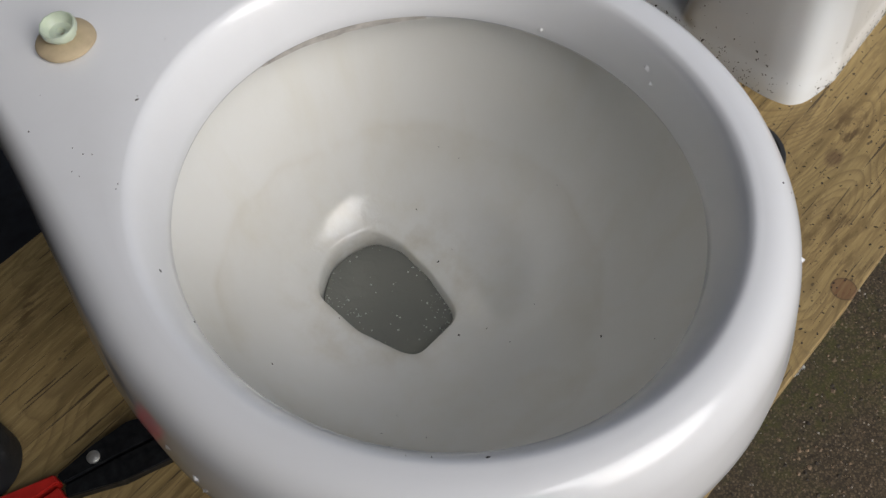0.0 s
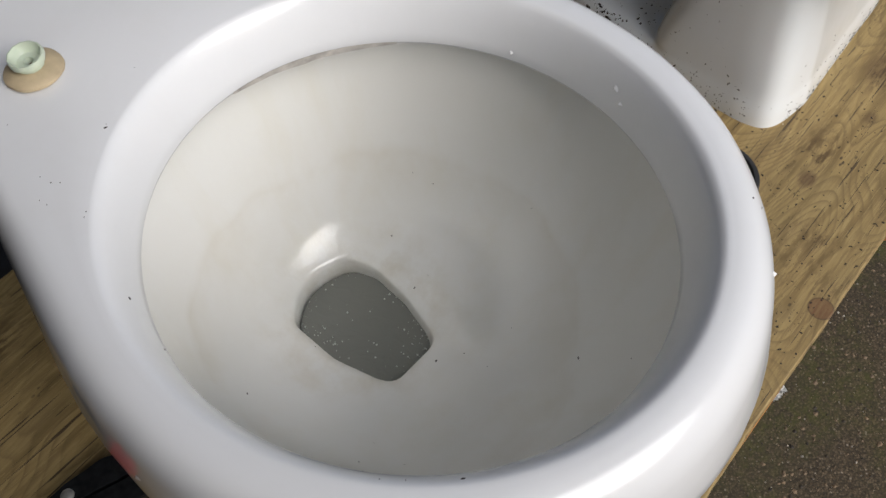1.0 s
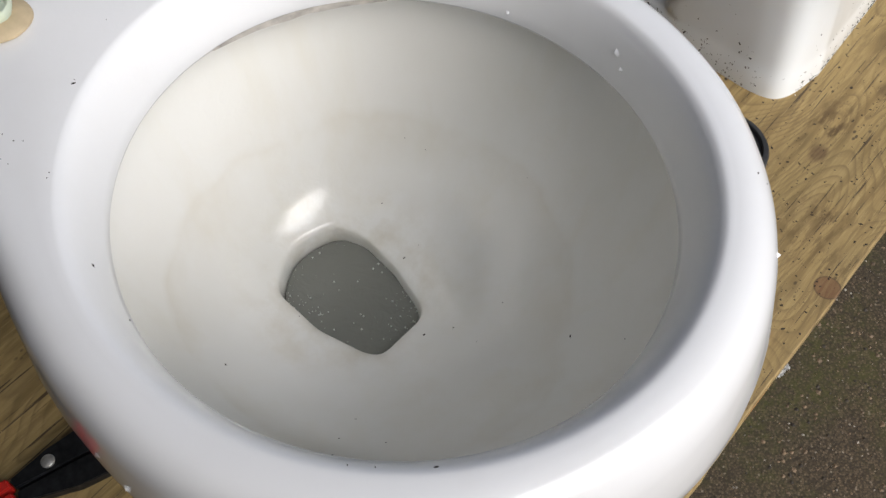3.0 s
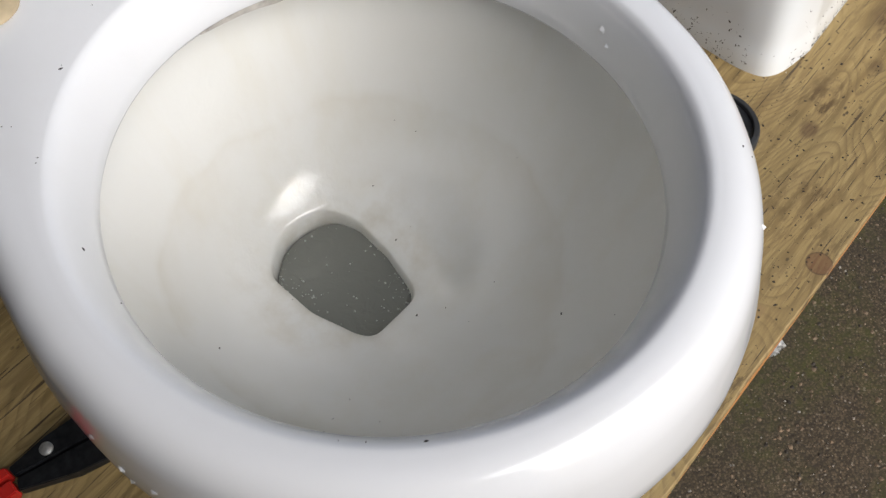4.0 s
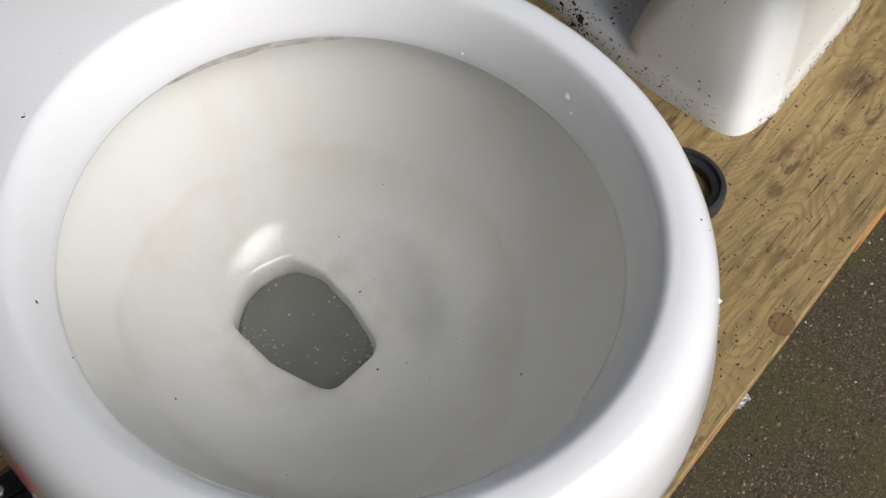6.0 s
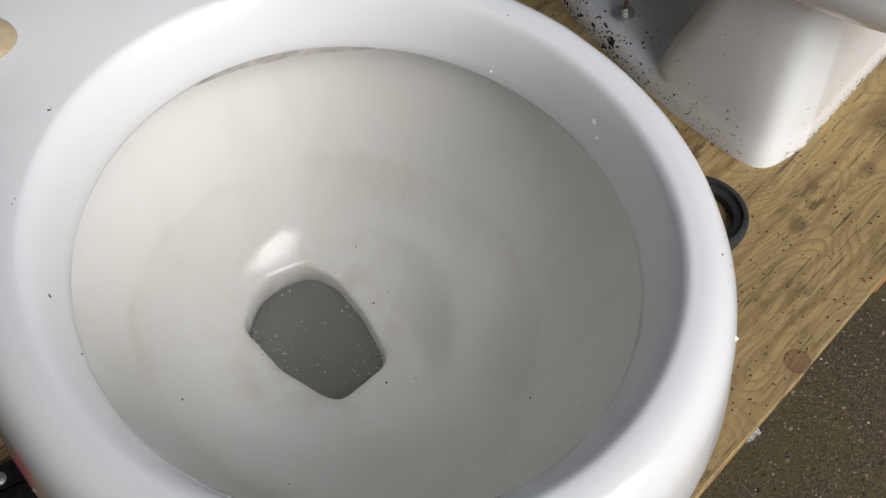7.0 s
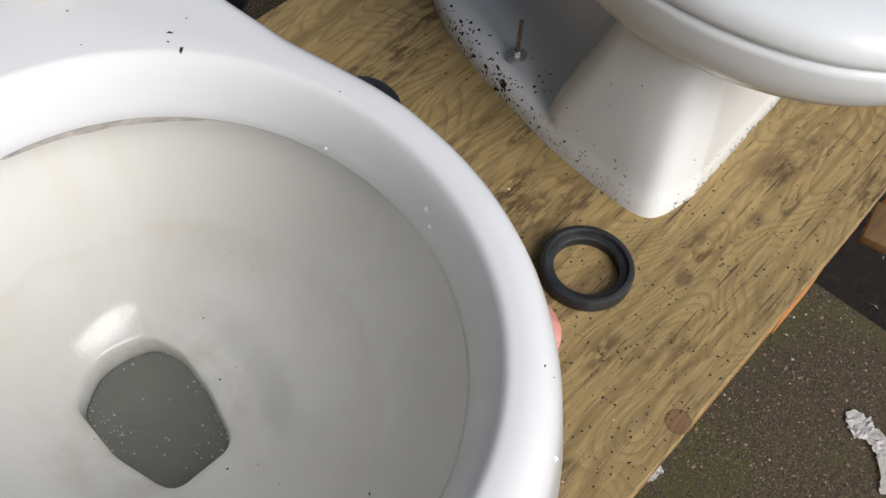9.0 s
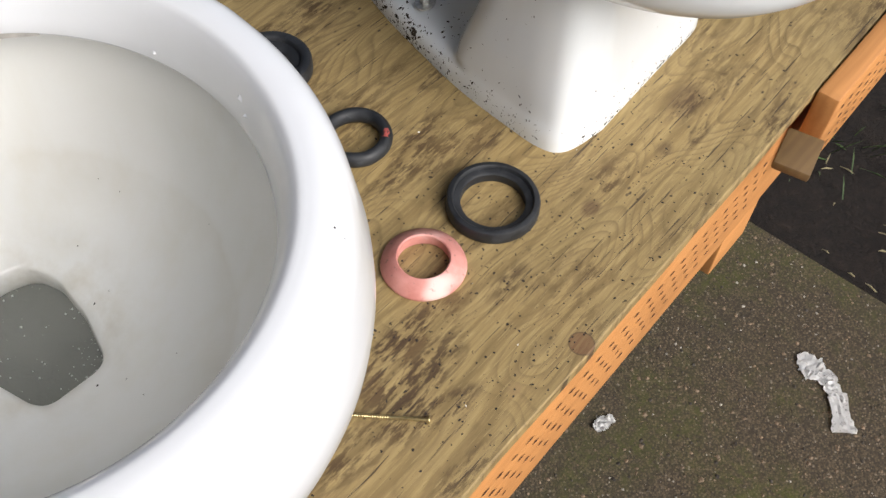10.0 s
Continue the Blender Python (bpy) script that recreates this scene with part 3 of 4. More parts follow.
        lathe(bm, [(0.0085, 0.0), (0.0255, 0.0), (0.0275, 0.0015), (0.0272, 0.004), (0.0245, 0.0062), (0.015, 0.0085), (0.010, 0.009)], 48, True, 0.05, y * 50)
        w = part("bolt_washer", bm, M_TAN, t, "tan conical rubber washer")
        w.location = (x, y, 0.4056)
        bm = bmesh.new()
        lathe(bm, [(0.0035, 0.004), (0.0035, 0.0), (0.0125, 0.0), (0.0130, 0.0035), (0.0122, 0.006), (0.0122, 0.009), (0.0165, 0.012), (0.0172, 0.019), (0.0162, 0.0225), (0.0150, 0.0225), (0.0145, 0.018), (0.0105, 0.010), (0.0045, 0.009)], 12, True)
        c = part("bolt_nut", bm, M_NYLON, w, "pale green nylon nut")
        c.location = (0.0, 0.0, 0.0075)
        c.scale = (1, 1, 0.62)
        c.rotation_euler = (radians(tilt), radians(tilt * 0.6), 0.2)
        w.scale = (0.65, 0.65, 0.68)
    return t, ths, hole_pts, zh


toilet, THS, HOLE_PTS, ZH = build_toilet()

# water left standing in the outlet
bm = bmesh.new()
levels = []
for sc in (0.945, 0.85, 0.72, 0.6, 0.48, 0.36, 0.24, 0.12, 0.02):
    levels.append([(HC[0] + (p.x - HC[0]) * sc, HC[1] + (p.y - HC[1]) * sc, ZH - 0.0175 + 0.0005 * noise.noise(((HC[0] + (p.x - HC[0]) * sc) * 140, (p.y * sc) * 140, 4))) for p in HOLE_PTS])
loft(bm, levels, False, True)
toilet_water = mesh_object("toilet_water", bm, M_WATER)
toilet_water.matrix_world = T1
tagged(toilet_water, "shallow murky grey water standing in the bowl outlet", "water", kind="stuff")


# ---------------------------------------------------------------- the second toilet
T2 = Matrix.Translation((0.624, 1.063, 0)) @ Matrix.Rotation(radians(-50), 4, "Z")


def build_second_toilet():
    t = empty("toilet", T2, "older white toilet with grimy chipped base, standing on the bench", "toilet")
    N = 288
    ths = [2 * math.pi * j / N for j in range(N)]
    bm = bmesh.new()
    # foot with its flange
    FRONT = [(0.110, 0.0), (0.110, 0.06), (0.1105, 0.112), (0.109, 0.134), (0.099, 0.148), (0.072, 0.1550), (0.035, 0.1575), (0.0, 0.1600), (-0.03, 0.1605)]

    def spread(half, z):
        rs = [outline_radius(a, half) for a in ths]
        for _ in range(3):
            rs = [(rs[i - 2] + 2 * rs[i - 1] + 3 * rs[i] + 2 * rs[(i + 1) % N] + rs[(i + 2) % N]) / 9 for i in range(N)]
        return [(r * math.cos(a), r * math.sin(a), z) for r, a in zip(rs, ths)]

    def foot(z, fin, ins):
        half = [(x - fin * (1 if x > 0.05 else 0), y - (fin if y > 0.05 else 0)) for x, y in FRONT]
        half += [(-0.055, 0.160 - (ins + fin) / 2), (-0.075, 0.1585 - ins), (-0.105, 0.156 - ins), (-0.17, 0.150 - ins), (-0.24, 0.138 - ins), (-0.31 + ins, 0.115 - ins), (-0.34 + ins, 0.08), (-0.345 + ins, 0.0)]
        return spread(half, z)

    def wall(z, fin, ridge, neck, back):
        half = [(x - fin * (1 if x > 0.05 else 0), y - (fin if y > 0.05 else 0)) for x, y in FRONT if x > ridge + 0.02]
        w = 0.1605 - fin
        half += [(ridge + 0.012, w), (ridge + 0.003, w - 0.005), (ridge - 0.004, w - 0.017), (ridge - 0.010, neck + (w - neck) * 0.6), (ridge - 0.022, neck + (w - neck) * 0.22), (ridge - 0.045, neck + 0.003), (ridge - 0.08, neck), (back + 0.05, neck), (back, neck * 0.6), (back - 0.01, 0.0)]
        return spread(half, z)
    rings = [foot(0.0, 0.0, 0.0), foot(0.010, 0.0005, 0.0), foot(0.018, 0.001, 0.0015), foot(0.025, 0.002, 0.005), foot(0.031, 0.003, 0.012)]
    rings += [wall(0.034, 0.0035, -0.058, 0.088, -0.30), wall(0.040, 0.004, -0.057, 0.062, -0.29), wall(0.055, 0.005, -0.054, 0.046, -0.28), wall(0.08, 0.007, -0.047, 0.040, -0.27),
              wall(0.12, 0.012, -0.034, 0.038, -0.27), wall(0.16, 0.017, -0.020, 0.040, -0.27), wall(0.186, 0.020, -0.011, 0.048, -0.27), wall(0.199, 0.022, -0.005, 0.065, -0.27)]
    # bowl
    def bowl(z, a, b, back=0.26):
        out = []
        for th in ths:
            ax = a if math.cos(th) > 0 else back
            r = 1.0 / math.sqrt((math.cos(th) / ax) ** 2 + (math.sin(th) / b) ** 2)
            out.append((0.012 + r * math.cos(th), r * math.sin(th), z))
        return out
    rings += [bowl(0.203, 0.15, 0.146), bowl(0.210, 0.194, 0.157), bowl(0.222, 0.226, 0.169), bowl(0.237, 0.241, 0.1765), bowl(0.252, 0.247, 0.1800), bowl(0.268, 0.249, 0.1815), bowl(0.2745, 0.2485, 0.1812),
              bowl(0.2757, 0.2455, 0.1788), bowl(0.2775, 0.2455, 0.1788), bowl(0.2780, 0.10, 0.10), bowl(0.2781, 0.01, 0.01)]
    rings[:13] = [[(x - 0.2 * max(0.0, y + 0.08) * smoothstep(0.0, 0.08, x), y, z) for x, y, z in r] for r in rings[:13]]
    loft(bm, rings, True, True)
    part("bowl", bm, M_PORC_OLD, t, "glazed ceramic pedestal and bowl", sharp=75)
    bm = bmesh.new()
    loft(bm, [bowl(0.2785, 0.10, 0.10), bowl(0.2785, 0.2445, 0.1780), bowl(0.2798, 0.2480, 0.1806), bowl(0.2850, 0.2490, 0.1814), bowl(0.2930, 0.2475, 0.1802), bowl(0.3000, 0.2430, 0.1766), bowl(0.3060, 0.2340, 0.1690),
              bowl(0.3110, 0.2180, 0.1560), bowl(0.3150, 0.1760, 0.1260), bowl(0.3175, 0.1000, 0.0800), bowl(0.3180, 0.0200, 0.0200)], True, True)
    part("lid", bm, M_PORC_OLD, t, "closed smooth white seat lid", sharp=75)
    # floor bolt with nut and washer
    bm = bmesh.new()
    lathe(bm, [(0.004, 0), (0.019, 0), (0.020, 0.001), (0.019, 0.0025), (0.004, 0.0028)], 28, True, 0.08)
    w = part("floor_washer", bm, M_ZINC, t, "grimy zinc washer")
    w.location = (-0.139, -0.124, 0.0365)
    w.rotation_euler = (radians(6), 0, 0)
    w.scale = (0.64, 0.64, 0.95)
    bm = bmesh.new()
    lathe(bm, [(0.004, 0), (0.0095, 0), (0.0095, 0.007), (0.008, 0.008), (0.004, 0.008)], 6, True)
    part("floor_nut", bm, M_ZINC, w, "zinc hex nut", smooth=False).location = (0, 0, 0.0028)
    bm = bmesh.new()
    prof = [(0.001, -0.01)] + [(0.0039 if i % 2 else 0.0033, -0.009 + 0.0012 * i) for i in range(58)] + [(0.001, 0.061)]
    lathe(bm, prof, 14)
    bo = part("floor_bolt", bm, M_RUST, w, "rusty threaded bolt")
    bo.rotation_euler = (radians(-3), radians(5), 0)
    return t


second_toilet = build_second_toilet()


# ---------------------------------------------------------------- loose things on the bench
def ring_gasket(name, label, x, y, ro, ri, h, mat, kind_, tilt=0.0):
    bm = bmesh.new()
    if kind_ == "stepped":
        prof = [(ri, 0.0), (ro * 0.97, 0.0), (ro, h * 0.12), (ro, h * 0.75), (ro * 0.97, h * 0.95), (ro * 0.93, h), (ri + (ro - ri) * 0.58, h), (ri + (ro - ri) * 0.52, h * 0.93), (ri + (ro - ri) * 0.48, h * 0.74), (ri + (ro - ri) * 0.12, h * 0.70), (ri, h * 0.62)]
    elif kind_ == "cone":
        prof = [(ri, 0.0), (ro * 0.98, 0.0), (ro, 0.002), (ro * 0.985, 0.005), (ri + (ro - ri) * 0.12, h * 0.96), (ri, h), (ri - 0.0012, h * 0.92)]
    else:
        prof = [((ro + ri) / 2 + (ro - ri) / 2 * math.cos(a), h / 2 + h / 2 * math.sin(a)) for a in [2 * math.pi * i / 14 for i in range(14)]]
    lathe(bm, prof, 72, True, 0.02, x * 10)
    ob = mesh_object(name, bm, mat)
    ob.location = (x, y, 0.0005)
    return tagged(ob, label, "gasket", "rubber gaskets on the bench")


ring_gasket("rubber_gasket", "large black stepped rubber gasket lying flat", 0.508, 0.8195, 0.0485, 0.0335, 0.016, M_RUBBER, "stepped")
ring_gasket("rubber_gasket", "pink conical rubber gasket lying flat", 0.4375, 0.746, 0.0425, 0.0265, 0.016, M_PINK, "cone")
marked = ring_gasket("rubber_gasket", "small black round rubber gasket with a red mark", 0.365, 0.906, 0.0400, 0.0255, 0.018, M_RUBBER, "round")
ring_gasket("rubber_gasket", "thick black rubber gasket lying beside the bowl", 0.264, 1.014, 0.0480, 0.0220, 0.020, M_RUBBER, "stepped")


bm = bmesh.new()
strip = []
for i in range(6):
    a = radians(-12 + 4 * i)
    strip.append([bm.verts.new(((0.03275 + 0.00725 * math.cos(e)) * math.cos(a), (0.03275 + 0.00725 * math.cos(e)) * math.sin(a), 0.009 + 0.0092 * math.sin(e))) for e in (radians(62 + 9 * math.sin(i * 1.7)), radians(85), radians(108 + 8 * math.cos(i * 2.1)))])
for p, q in zip(strip, strip[1:]):
    for j in range(2):
        bm.faces.new((p[j], p[j + 1], q[j + 1], q[j]))
part("paint_mark", bm, M_REDMARK, marked, "worn red paint mark")


def build_screw():
    t = empty("deck_screw", Matrix.Translation((0.443, 0.581, 0.0042)) @ Matrix.Rotation(radians(176), 4, "Z") @ Matrix.Rotation(radians(90), 4, "Y"), "gilt deck screw lying on the plywood", "screw")
    bm = bmesh.new()
    lathe(bm, [(0.0008, -0.0), (0.0040, 0.0), (0.0042, 0.0006), (0.0019, 0.0035), (0.0017, 0.036)] + [(0.0021 if i % 2 else 0.0015, 0.036 + 0.0011 * i) for i in range(40)] + [(0.0004, 0.085)], 12)
    part("screw_body", bm, M_BRASS, t)


build_screw()


def build_pliers():
    t = empty("pliers", Matrix.Translation((-0.111, 0.490, 0.001)) @ Matrix.Rotation(radians(24), 4, "Z"), "locking pliers with black jaws and red grips", "pliers")
    def slab(name, pts, z0, z1, mat, label):
        bm = bmesh.new()
        a = [bm.verts.new((x, y, z0)) for x, y in pts]
        b = [bm.verts.new((x, y, z1)) for x, y in pts]
        bm.faces.new(a)
        bm.faces.new(b)
        for i in range(len(pts)):
            bm.faces.new((a[i], a[(i + 1) % len(pts)], b[(i + 1) % len(pts)], b[i]))
        bmesh.ops.bevel(bm, geom=list(bm.edges), offset=0.0014, segments=2, affect="EDGES")
        return part(name, bm, mat, t, label)
    slab("jaw", [(-0.035, 0.006), (0.0, 0.020), (0.035, 0.030), (0.075, 0.024), (0.110, 0.006), (0.108, 0.001), (0.06, 0.006), (0.02, 0.002), (-0.03, -0.004)], 0.002, 0.013, M_TOOL, "black steel jaw")
    slab("jaw", [(-0.03, -0.006), (0.02, -0.001), (0.06, 0.003), (0.108, -0.002), (0.112, -0.008), (0.07, -0.022), (0.02, -0.024), (-0.03, -0.018)], 0.001, 0.012, M_TOOL, "black steel jaw")
    slab("grip", [(-0.036, 0.007), (-0.033, -0.002), (-0.09, -0.016), (-0.16, -0.020), (-0.162, -0.006), (-0.09, 0.006)], 0.001, 0.015, M_REDGRIP, "red plastic grip")
    slab("grip", [(-0.034, -0.006), (-0.03, -0.019), (-0.09, -0.040), (-0.16, -0.046), (-0.162, -0.032), (-0.09, -0.022)], 0.001, 0.015, M_REDGRIP, "red plastic grip")
    bm = bmesh.new()
    lathe(bm, [(0.0005, 0), (0.006, 0), (0.006, 0.002), (0.004, 0.0032), (0.0005, 0.0035)], 20)
    part("rivet", bm, M_ZINC, t, "bright rivet").location = (0.0, 0.008, 0.0128)


build_pliers()

# dark rounded tub end standing beside the pliers
bm = bmesh.new()
lathe(bm, [(0.001, 0.0), (0.036, 0.0), (0.039, 0.003), (0.040, 0.045), (0.037, 0.052), (0.001, 0.054)], 40)
plug = mesh_object("rubber_plug", bm, M_RUBBER)
plug.location = (-0.224, 0.494, 0.0004)
tagged(plug, "black rubber plug standing on the plywood", "plug")


# scraps of paper on the slab
def scrap(pts, z, seed, label):
    bm = bmesh.new()
    rnd = random.Random(seed)
    n, m = 36, 9
    rows = []
    for i in range(n + 1):
        u = i / n * (len(pts) - 1)
        k = min(int(u), len(pts) - 2)
        f = u - k
        x, y, w = [pts[k][j] * (1 - f) + pts[k + 1][j] * f for j in range(3)]
        dx, dy = pts[k + 1][0] - pts[k][0], pts[k + 1][1] - pts[k][1]
        ln = math.hypot(dx, dy)
        nx, ny = -dy / ln, dx / ln
        row = []
        ragged = 1 + 0.16 * rnd.uniform(-1, 1) + 0.35 * noise.noise((x * 60, y * 60, seed + 9))
        for j in range(m):
            o = (j / (m - 1) - 0.5) * w * ragged
            px, py = x + nx * o, y + ny * o
            fold = abs(noise.noise((px * 110, py * 110, seed))) + 0.5 * abs(noise.noise((px * 260, py * 260, seed + 4)))
            row.append(bm.verts.new((px, py, z + 0.0020 + 0.007 * fold)))
        rows.append(row)
    for a, b in zip(rows, rows[1:]):
        for j in range(m - 1):
            bm.faces.new((a[j], a[j + 1], b[j + 1], b[j]))
    g = bmesh.ops.solidify(bm, geom=list(bm.faces), thickness=0.0008)
    tagged(mesh_object("paper_scrap", bm, M_PAPER, True, 24), label, "paper", "paper scraps")


scrap([(1.066, 0.976, 0.020), (1.078, 0.948, 0.048), (1.097, 0.930, 0.030), (1.106, 0.893, 0.028), (1.101, 0.833, 0.034)], GROUND, 3, "crumpled torn white paper strip on the concrete")
scrap([(0.708, 0.841, 0.014), (0.723, 0.853, 0.026), (0.740, 0.861, 0.016)], GROUND, 5, "small torn white paper scrap on the concrete")


# things on the ground in the shade behind the bench
def tub(x, y, r, h, mat, name, label, cat):
    bm = bmesh.new()
    lathe(bm, [(r * 0.82, 0.0), (r * 0.88, h * 0.5), (r * 0.95, h * 0.93), (r, h * 0.94), (r, h), (r * 0.93, h), (r * 0.84, h * 0.5), (r * 0.78, 0.01), (0.01, 0.01), (0.01, 0.0)], 48, True)
    ob = mesh_object(name, bm, mat)
    ob.location = (x, y, GROUND)
    tagged(ob, label, cat)


tub(-0.165, 1.92, 0.13, 0.10, M_BLUEBLACK, "plastic_tub", "dark blue plastic tub on the ground", "tub")
tub(0.174, 2.03, 0.11, 0.16, M_TEAL, "plastic_bucket", "teal plastic bucket on the ground", "bucket")


# ---------------------------------------------------------------- grime, specks and drops
from mathutils.bvhtree import BVHTree


def surface_of(ob):
    me = ob.data
    m = ob.matrix_world if not ob.parent else ob.parent.matrix_world @ ob.matrix_local
    return BVHTree.FromPolygons([m @ v.co for v in me.vertices], [tuple(p.vertices) for p in me.polygons])


def flake(bm, p, nrm, size, rnd, thick=0.0006, sides=6, stretch=1.0):
    """A small irregular chip lying on a surface."""
    z = nrm.normalized()
    x = z.orthogonal().normalized()
    x = Matrix.Rotation(rnd.uniform(0, 6.28), 3, z) @ x
    y = z.cross(x)
    ring = []
    for i in range(sides):
        a = 2 * math.pi * i / sides
        r = size * rnd.uniform(0.55, 1.15)
        ring.append(p + x * (r * math.cos(a) * stretch) + y * (r * math.sin(a)) - z * 0.0002)
    low = [bm.verts.new(q) for q in ring]
    top = bm.verts.new(p + z * thick)
    for i in range(sides):
        bm.faces.new((low[i], low[(i + 1) % sides], top))


def scatter(name, label, tree, places, mat, lo, hi, seed, direction=(0, 0, -1), kind="stuff", category="grime"):
    """places: (x, y, spread x, spread y, count) in world metres, dropped onto a surface."""
    rnd = random.Random(seed)
    bm = bmesh.new()
    for x, y, sx, sy, n in places:
        for _ in range(n):
            q = Vector((rnd.gauss(x, sx), rnd.gauss(y, sy), 0.7))
            hit, nrm, _, _ = tree.ray_cast(q, Vector(direction))
            if hit is None or (name in ("sawdust_grit", "grit_pale") and (hit - EDGE0).dot(TOP_N) > -0.004):
                continue
            flake(bm, hit, nrm, lo + (hi - lo) * rnd.random() ** 2.5, rnd, stretch=rnd.uniform(1.0, 1.9))
    tagged(mesh_object(name, bm, mat, False), label, category, kind=kind)


bpy.context.view_layer.update()
SURF1 = surface_of(next(c for c in toilet.children if c.name.startswith("bowl")))
SURF2 = surface_of(next(c for c in second_toilet.children if c.name.startswith("bowl")))


def base_grime():
    rnd = random.Random(21)
    bm = bmesh.new()
    # along the rim of the foot, the flange round the bolt, and the lower wall, in the second toilet's own axes
    for cx, cy, sx, sy, n, big in ((-0.125, -0.149, 0.014, 0.003, 26, 0.0030), (-0.19, -0.141, 0.03, 0.004, 20, 0.0026), (-0.11, -0.118, 0.03, 0.014, 16, 0.0021), (-0.23, -0.130, 0.02, 0.006, 30, 0.0033), (-0.085, -0.125, 0.010, 0.012, 14, 0.0025)):
        for _ in range(n):
            p = T2 @ Vector((rnd.gauss(cx, sx), rnd.gauss(cy, sy), 0.13))
            hit, nrm, _, _ = SURF2.ray_cast(p, Vector((0, 0, -1)))
            if hit is not None and hit.z < 0.08:
                flake(bm, hit, nrm, 0.0005 + (big - 0.0005) * rnd.random() ** 2.2, rnd, stretch=rnd.uniform(1, 2.2))
    # along the foot's edge
    for n, cx, sx, big in ((120, -0.12, 0.06, 0.0020), (60, -0.13, 0.015, 0.0036), (70, -0.20, 0.035, 0.0034), (90, 0.0, 0.05, 0.0016)):
        for _ in range(n):
            p = Vector((rnd.gauss(cx, sx), -0.4, 0.001 + 0.027 * rnd.random()))
            hit, nrm, _, _ = SURF2.ray_cast(T2 @ p, T2.to_3x3() @ Vector((0, 1, 0)))
            if hit is not None:
                flake(bm, hit, nrm, 0.0004 + (big - 0.0004) * rnd.random() ** 2.2, rnd, stretch=rnd.uniform(1, 2.4))
    # specks on the upright faces
    for n, side, big in ((60, Vector((0, 1, 0)), 0.0016), (70, Vector((-1, 0, 0)), 0.0014), (160, Vector((-1, 0, 0)), 0.0022)):
        for _ in range(n):
            if side.y:
                p = Vector((rnd.uniform(-0.04, 0.08), -0.4, abs(rnd.gauss(0.02, 0.07)) + 0.004))
            else:
                p = Vector((0.4, rnd.uniform(-0.12, 0.12), abs(rnd.gauss(0.0, 0.03 if n < 100 else 0.004)) + 0.0015))
            hit, nrm, _, _ = SURF2.ray_cast(T2 @ p, T2.to_3x3() @ side)
            if hit is not None:
                flake(bm, hit, nrm, 0.0004 + (big - 0.0004) * rnd.random() ** 2.5, rnd, stretch=rnd.uniform(1, 2))
    tagged(mesh_object("grime_flakes", bm, M_FLAKE, False), "black grime flakes stuck along the toilet foot", "grime", kind="stuff")


base_grime()


def lip_shade_grime():
    """Thin grey strip under the near bowl's back lip, coloured as shade and scale."""
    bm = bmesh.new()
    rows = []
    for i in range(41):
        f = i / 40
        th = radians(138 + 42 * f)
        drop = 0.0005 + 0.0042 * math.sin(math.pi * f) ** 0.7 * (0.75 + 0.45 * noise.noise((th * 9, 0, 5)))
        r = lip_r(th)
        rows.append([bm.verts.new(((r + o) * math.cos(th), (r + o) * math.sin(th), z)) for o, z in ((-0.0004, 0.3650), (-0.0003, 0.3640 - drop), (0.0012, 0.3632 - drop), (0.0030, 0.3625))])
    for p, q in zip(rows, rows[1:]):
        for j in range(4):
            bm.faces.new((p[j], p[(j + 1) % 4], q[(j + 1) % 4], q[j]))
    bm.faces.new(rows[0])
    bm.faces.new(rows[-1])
    ob = mesh_object("lip_shade_grime", bm, plain("grey_lip_shade_scale", (0.44, 0.415, 0.38), 0.7, var=0.35, scale=120))
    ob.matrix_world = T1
    tagged(ob, "thin grey strip painting the shade and scale under the bowl's lip", "grime", kind="stuff")


lip_shade_grime()
scatter("glaze_specks", "tiny dark specks on the white glaze", SURF1,
        [(-0.006, 0.562, 0.001, 0.001, 1), (-0.005, 0.538, 0.001, 0.001, 1), (0.053, 0.496, 0.001, 0.001, 2), (0.030, 0.512, 0.006, 0.008, 5), (0.05, 0.56, 0.01, 0.01, 2), (0.061, 0.605, 0.001, 0.001, 1),
         (0.193, 0.684, 0.0008, 0.0008, 3), (0.2, 0.66, 0.05, 0.02, 5), (0.22, 0.52, 0.08, 0.07, 18), (0.17, 0.55, 0.05, 0.05, 10), (0.25, 0.36, 0.05, 0.01, 4), (0.40, 0.5, 0.01, 0.06, 3)],
        M_FLAKE, 0.0004, 0.0013, 8)
scatter("glaze_nick", "dark crumb lying on the white ledge", SURF1, [(0.202, 0.671, 0.0003, 0.0003, 4)], M_FLAKE, 0.0012, 0.0018, 9)
scatter("sawdust_grit", "dark grit and bark crumbs on the plywood", BVHTree.FromPolygons([Vector((-2, -2, 0)), Vector((3, -2, 0)), Vector((3, 3, 0)), Vector((-2, 3, 0))], [(0, 1, 2, 3)]),
        [(0.50, 0.70, 0.09, 0.09, 900), (0.70, 0.86, 0.10, 0.10, 600), (0.40, 0.90, 0.06, 0.08, 60), (0.45, 0.58, 0.03, 0.04, 40), (0.85, 1.03, 0.06, 0.07, 30)], M_FLAKE, 0.0004, 0.0019, 12)
scatter("grit_pale", "pale chips on the plywood", BVHTree.FromPolygons([Vector((-2, -2, 0)), Vector((3, -2, 0)), Vector((3, 3, 0)), Vector((-2, 3, 0))], [(0, 1, 2, 3)]),
        [(0.475, 0.595, 0.001, 0.001, 1), (0.58, 0.8, 0.12, 0.12, 10)], M_PAPER, 0.0006, 0.002, 13, category="chips")


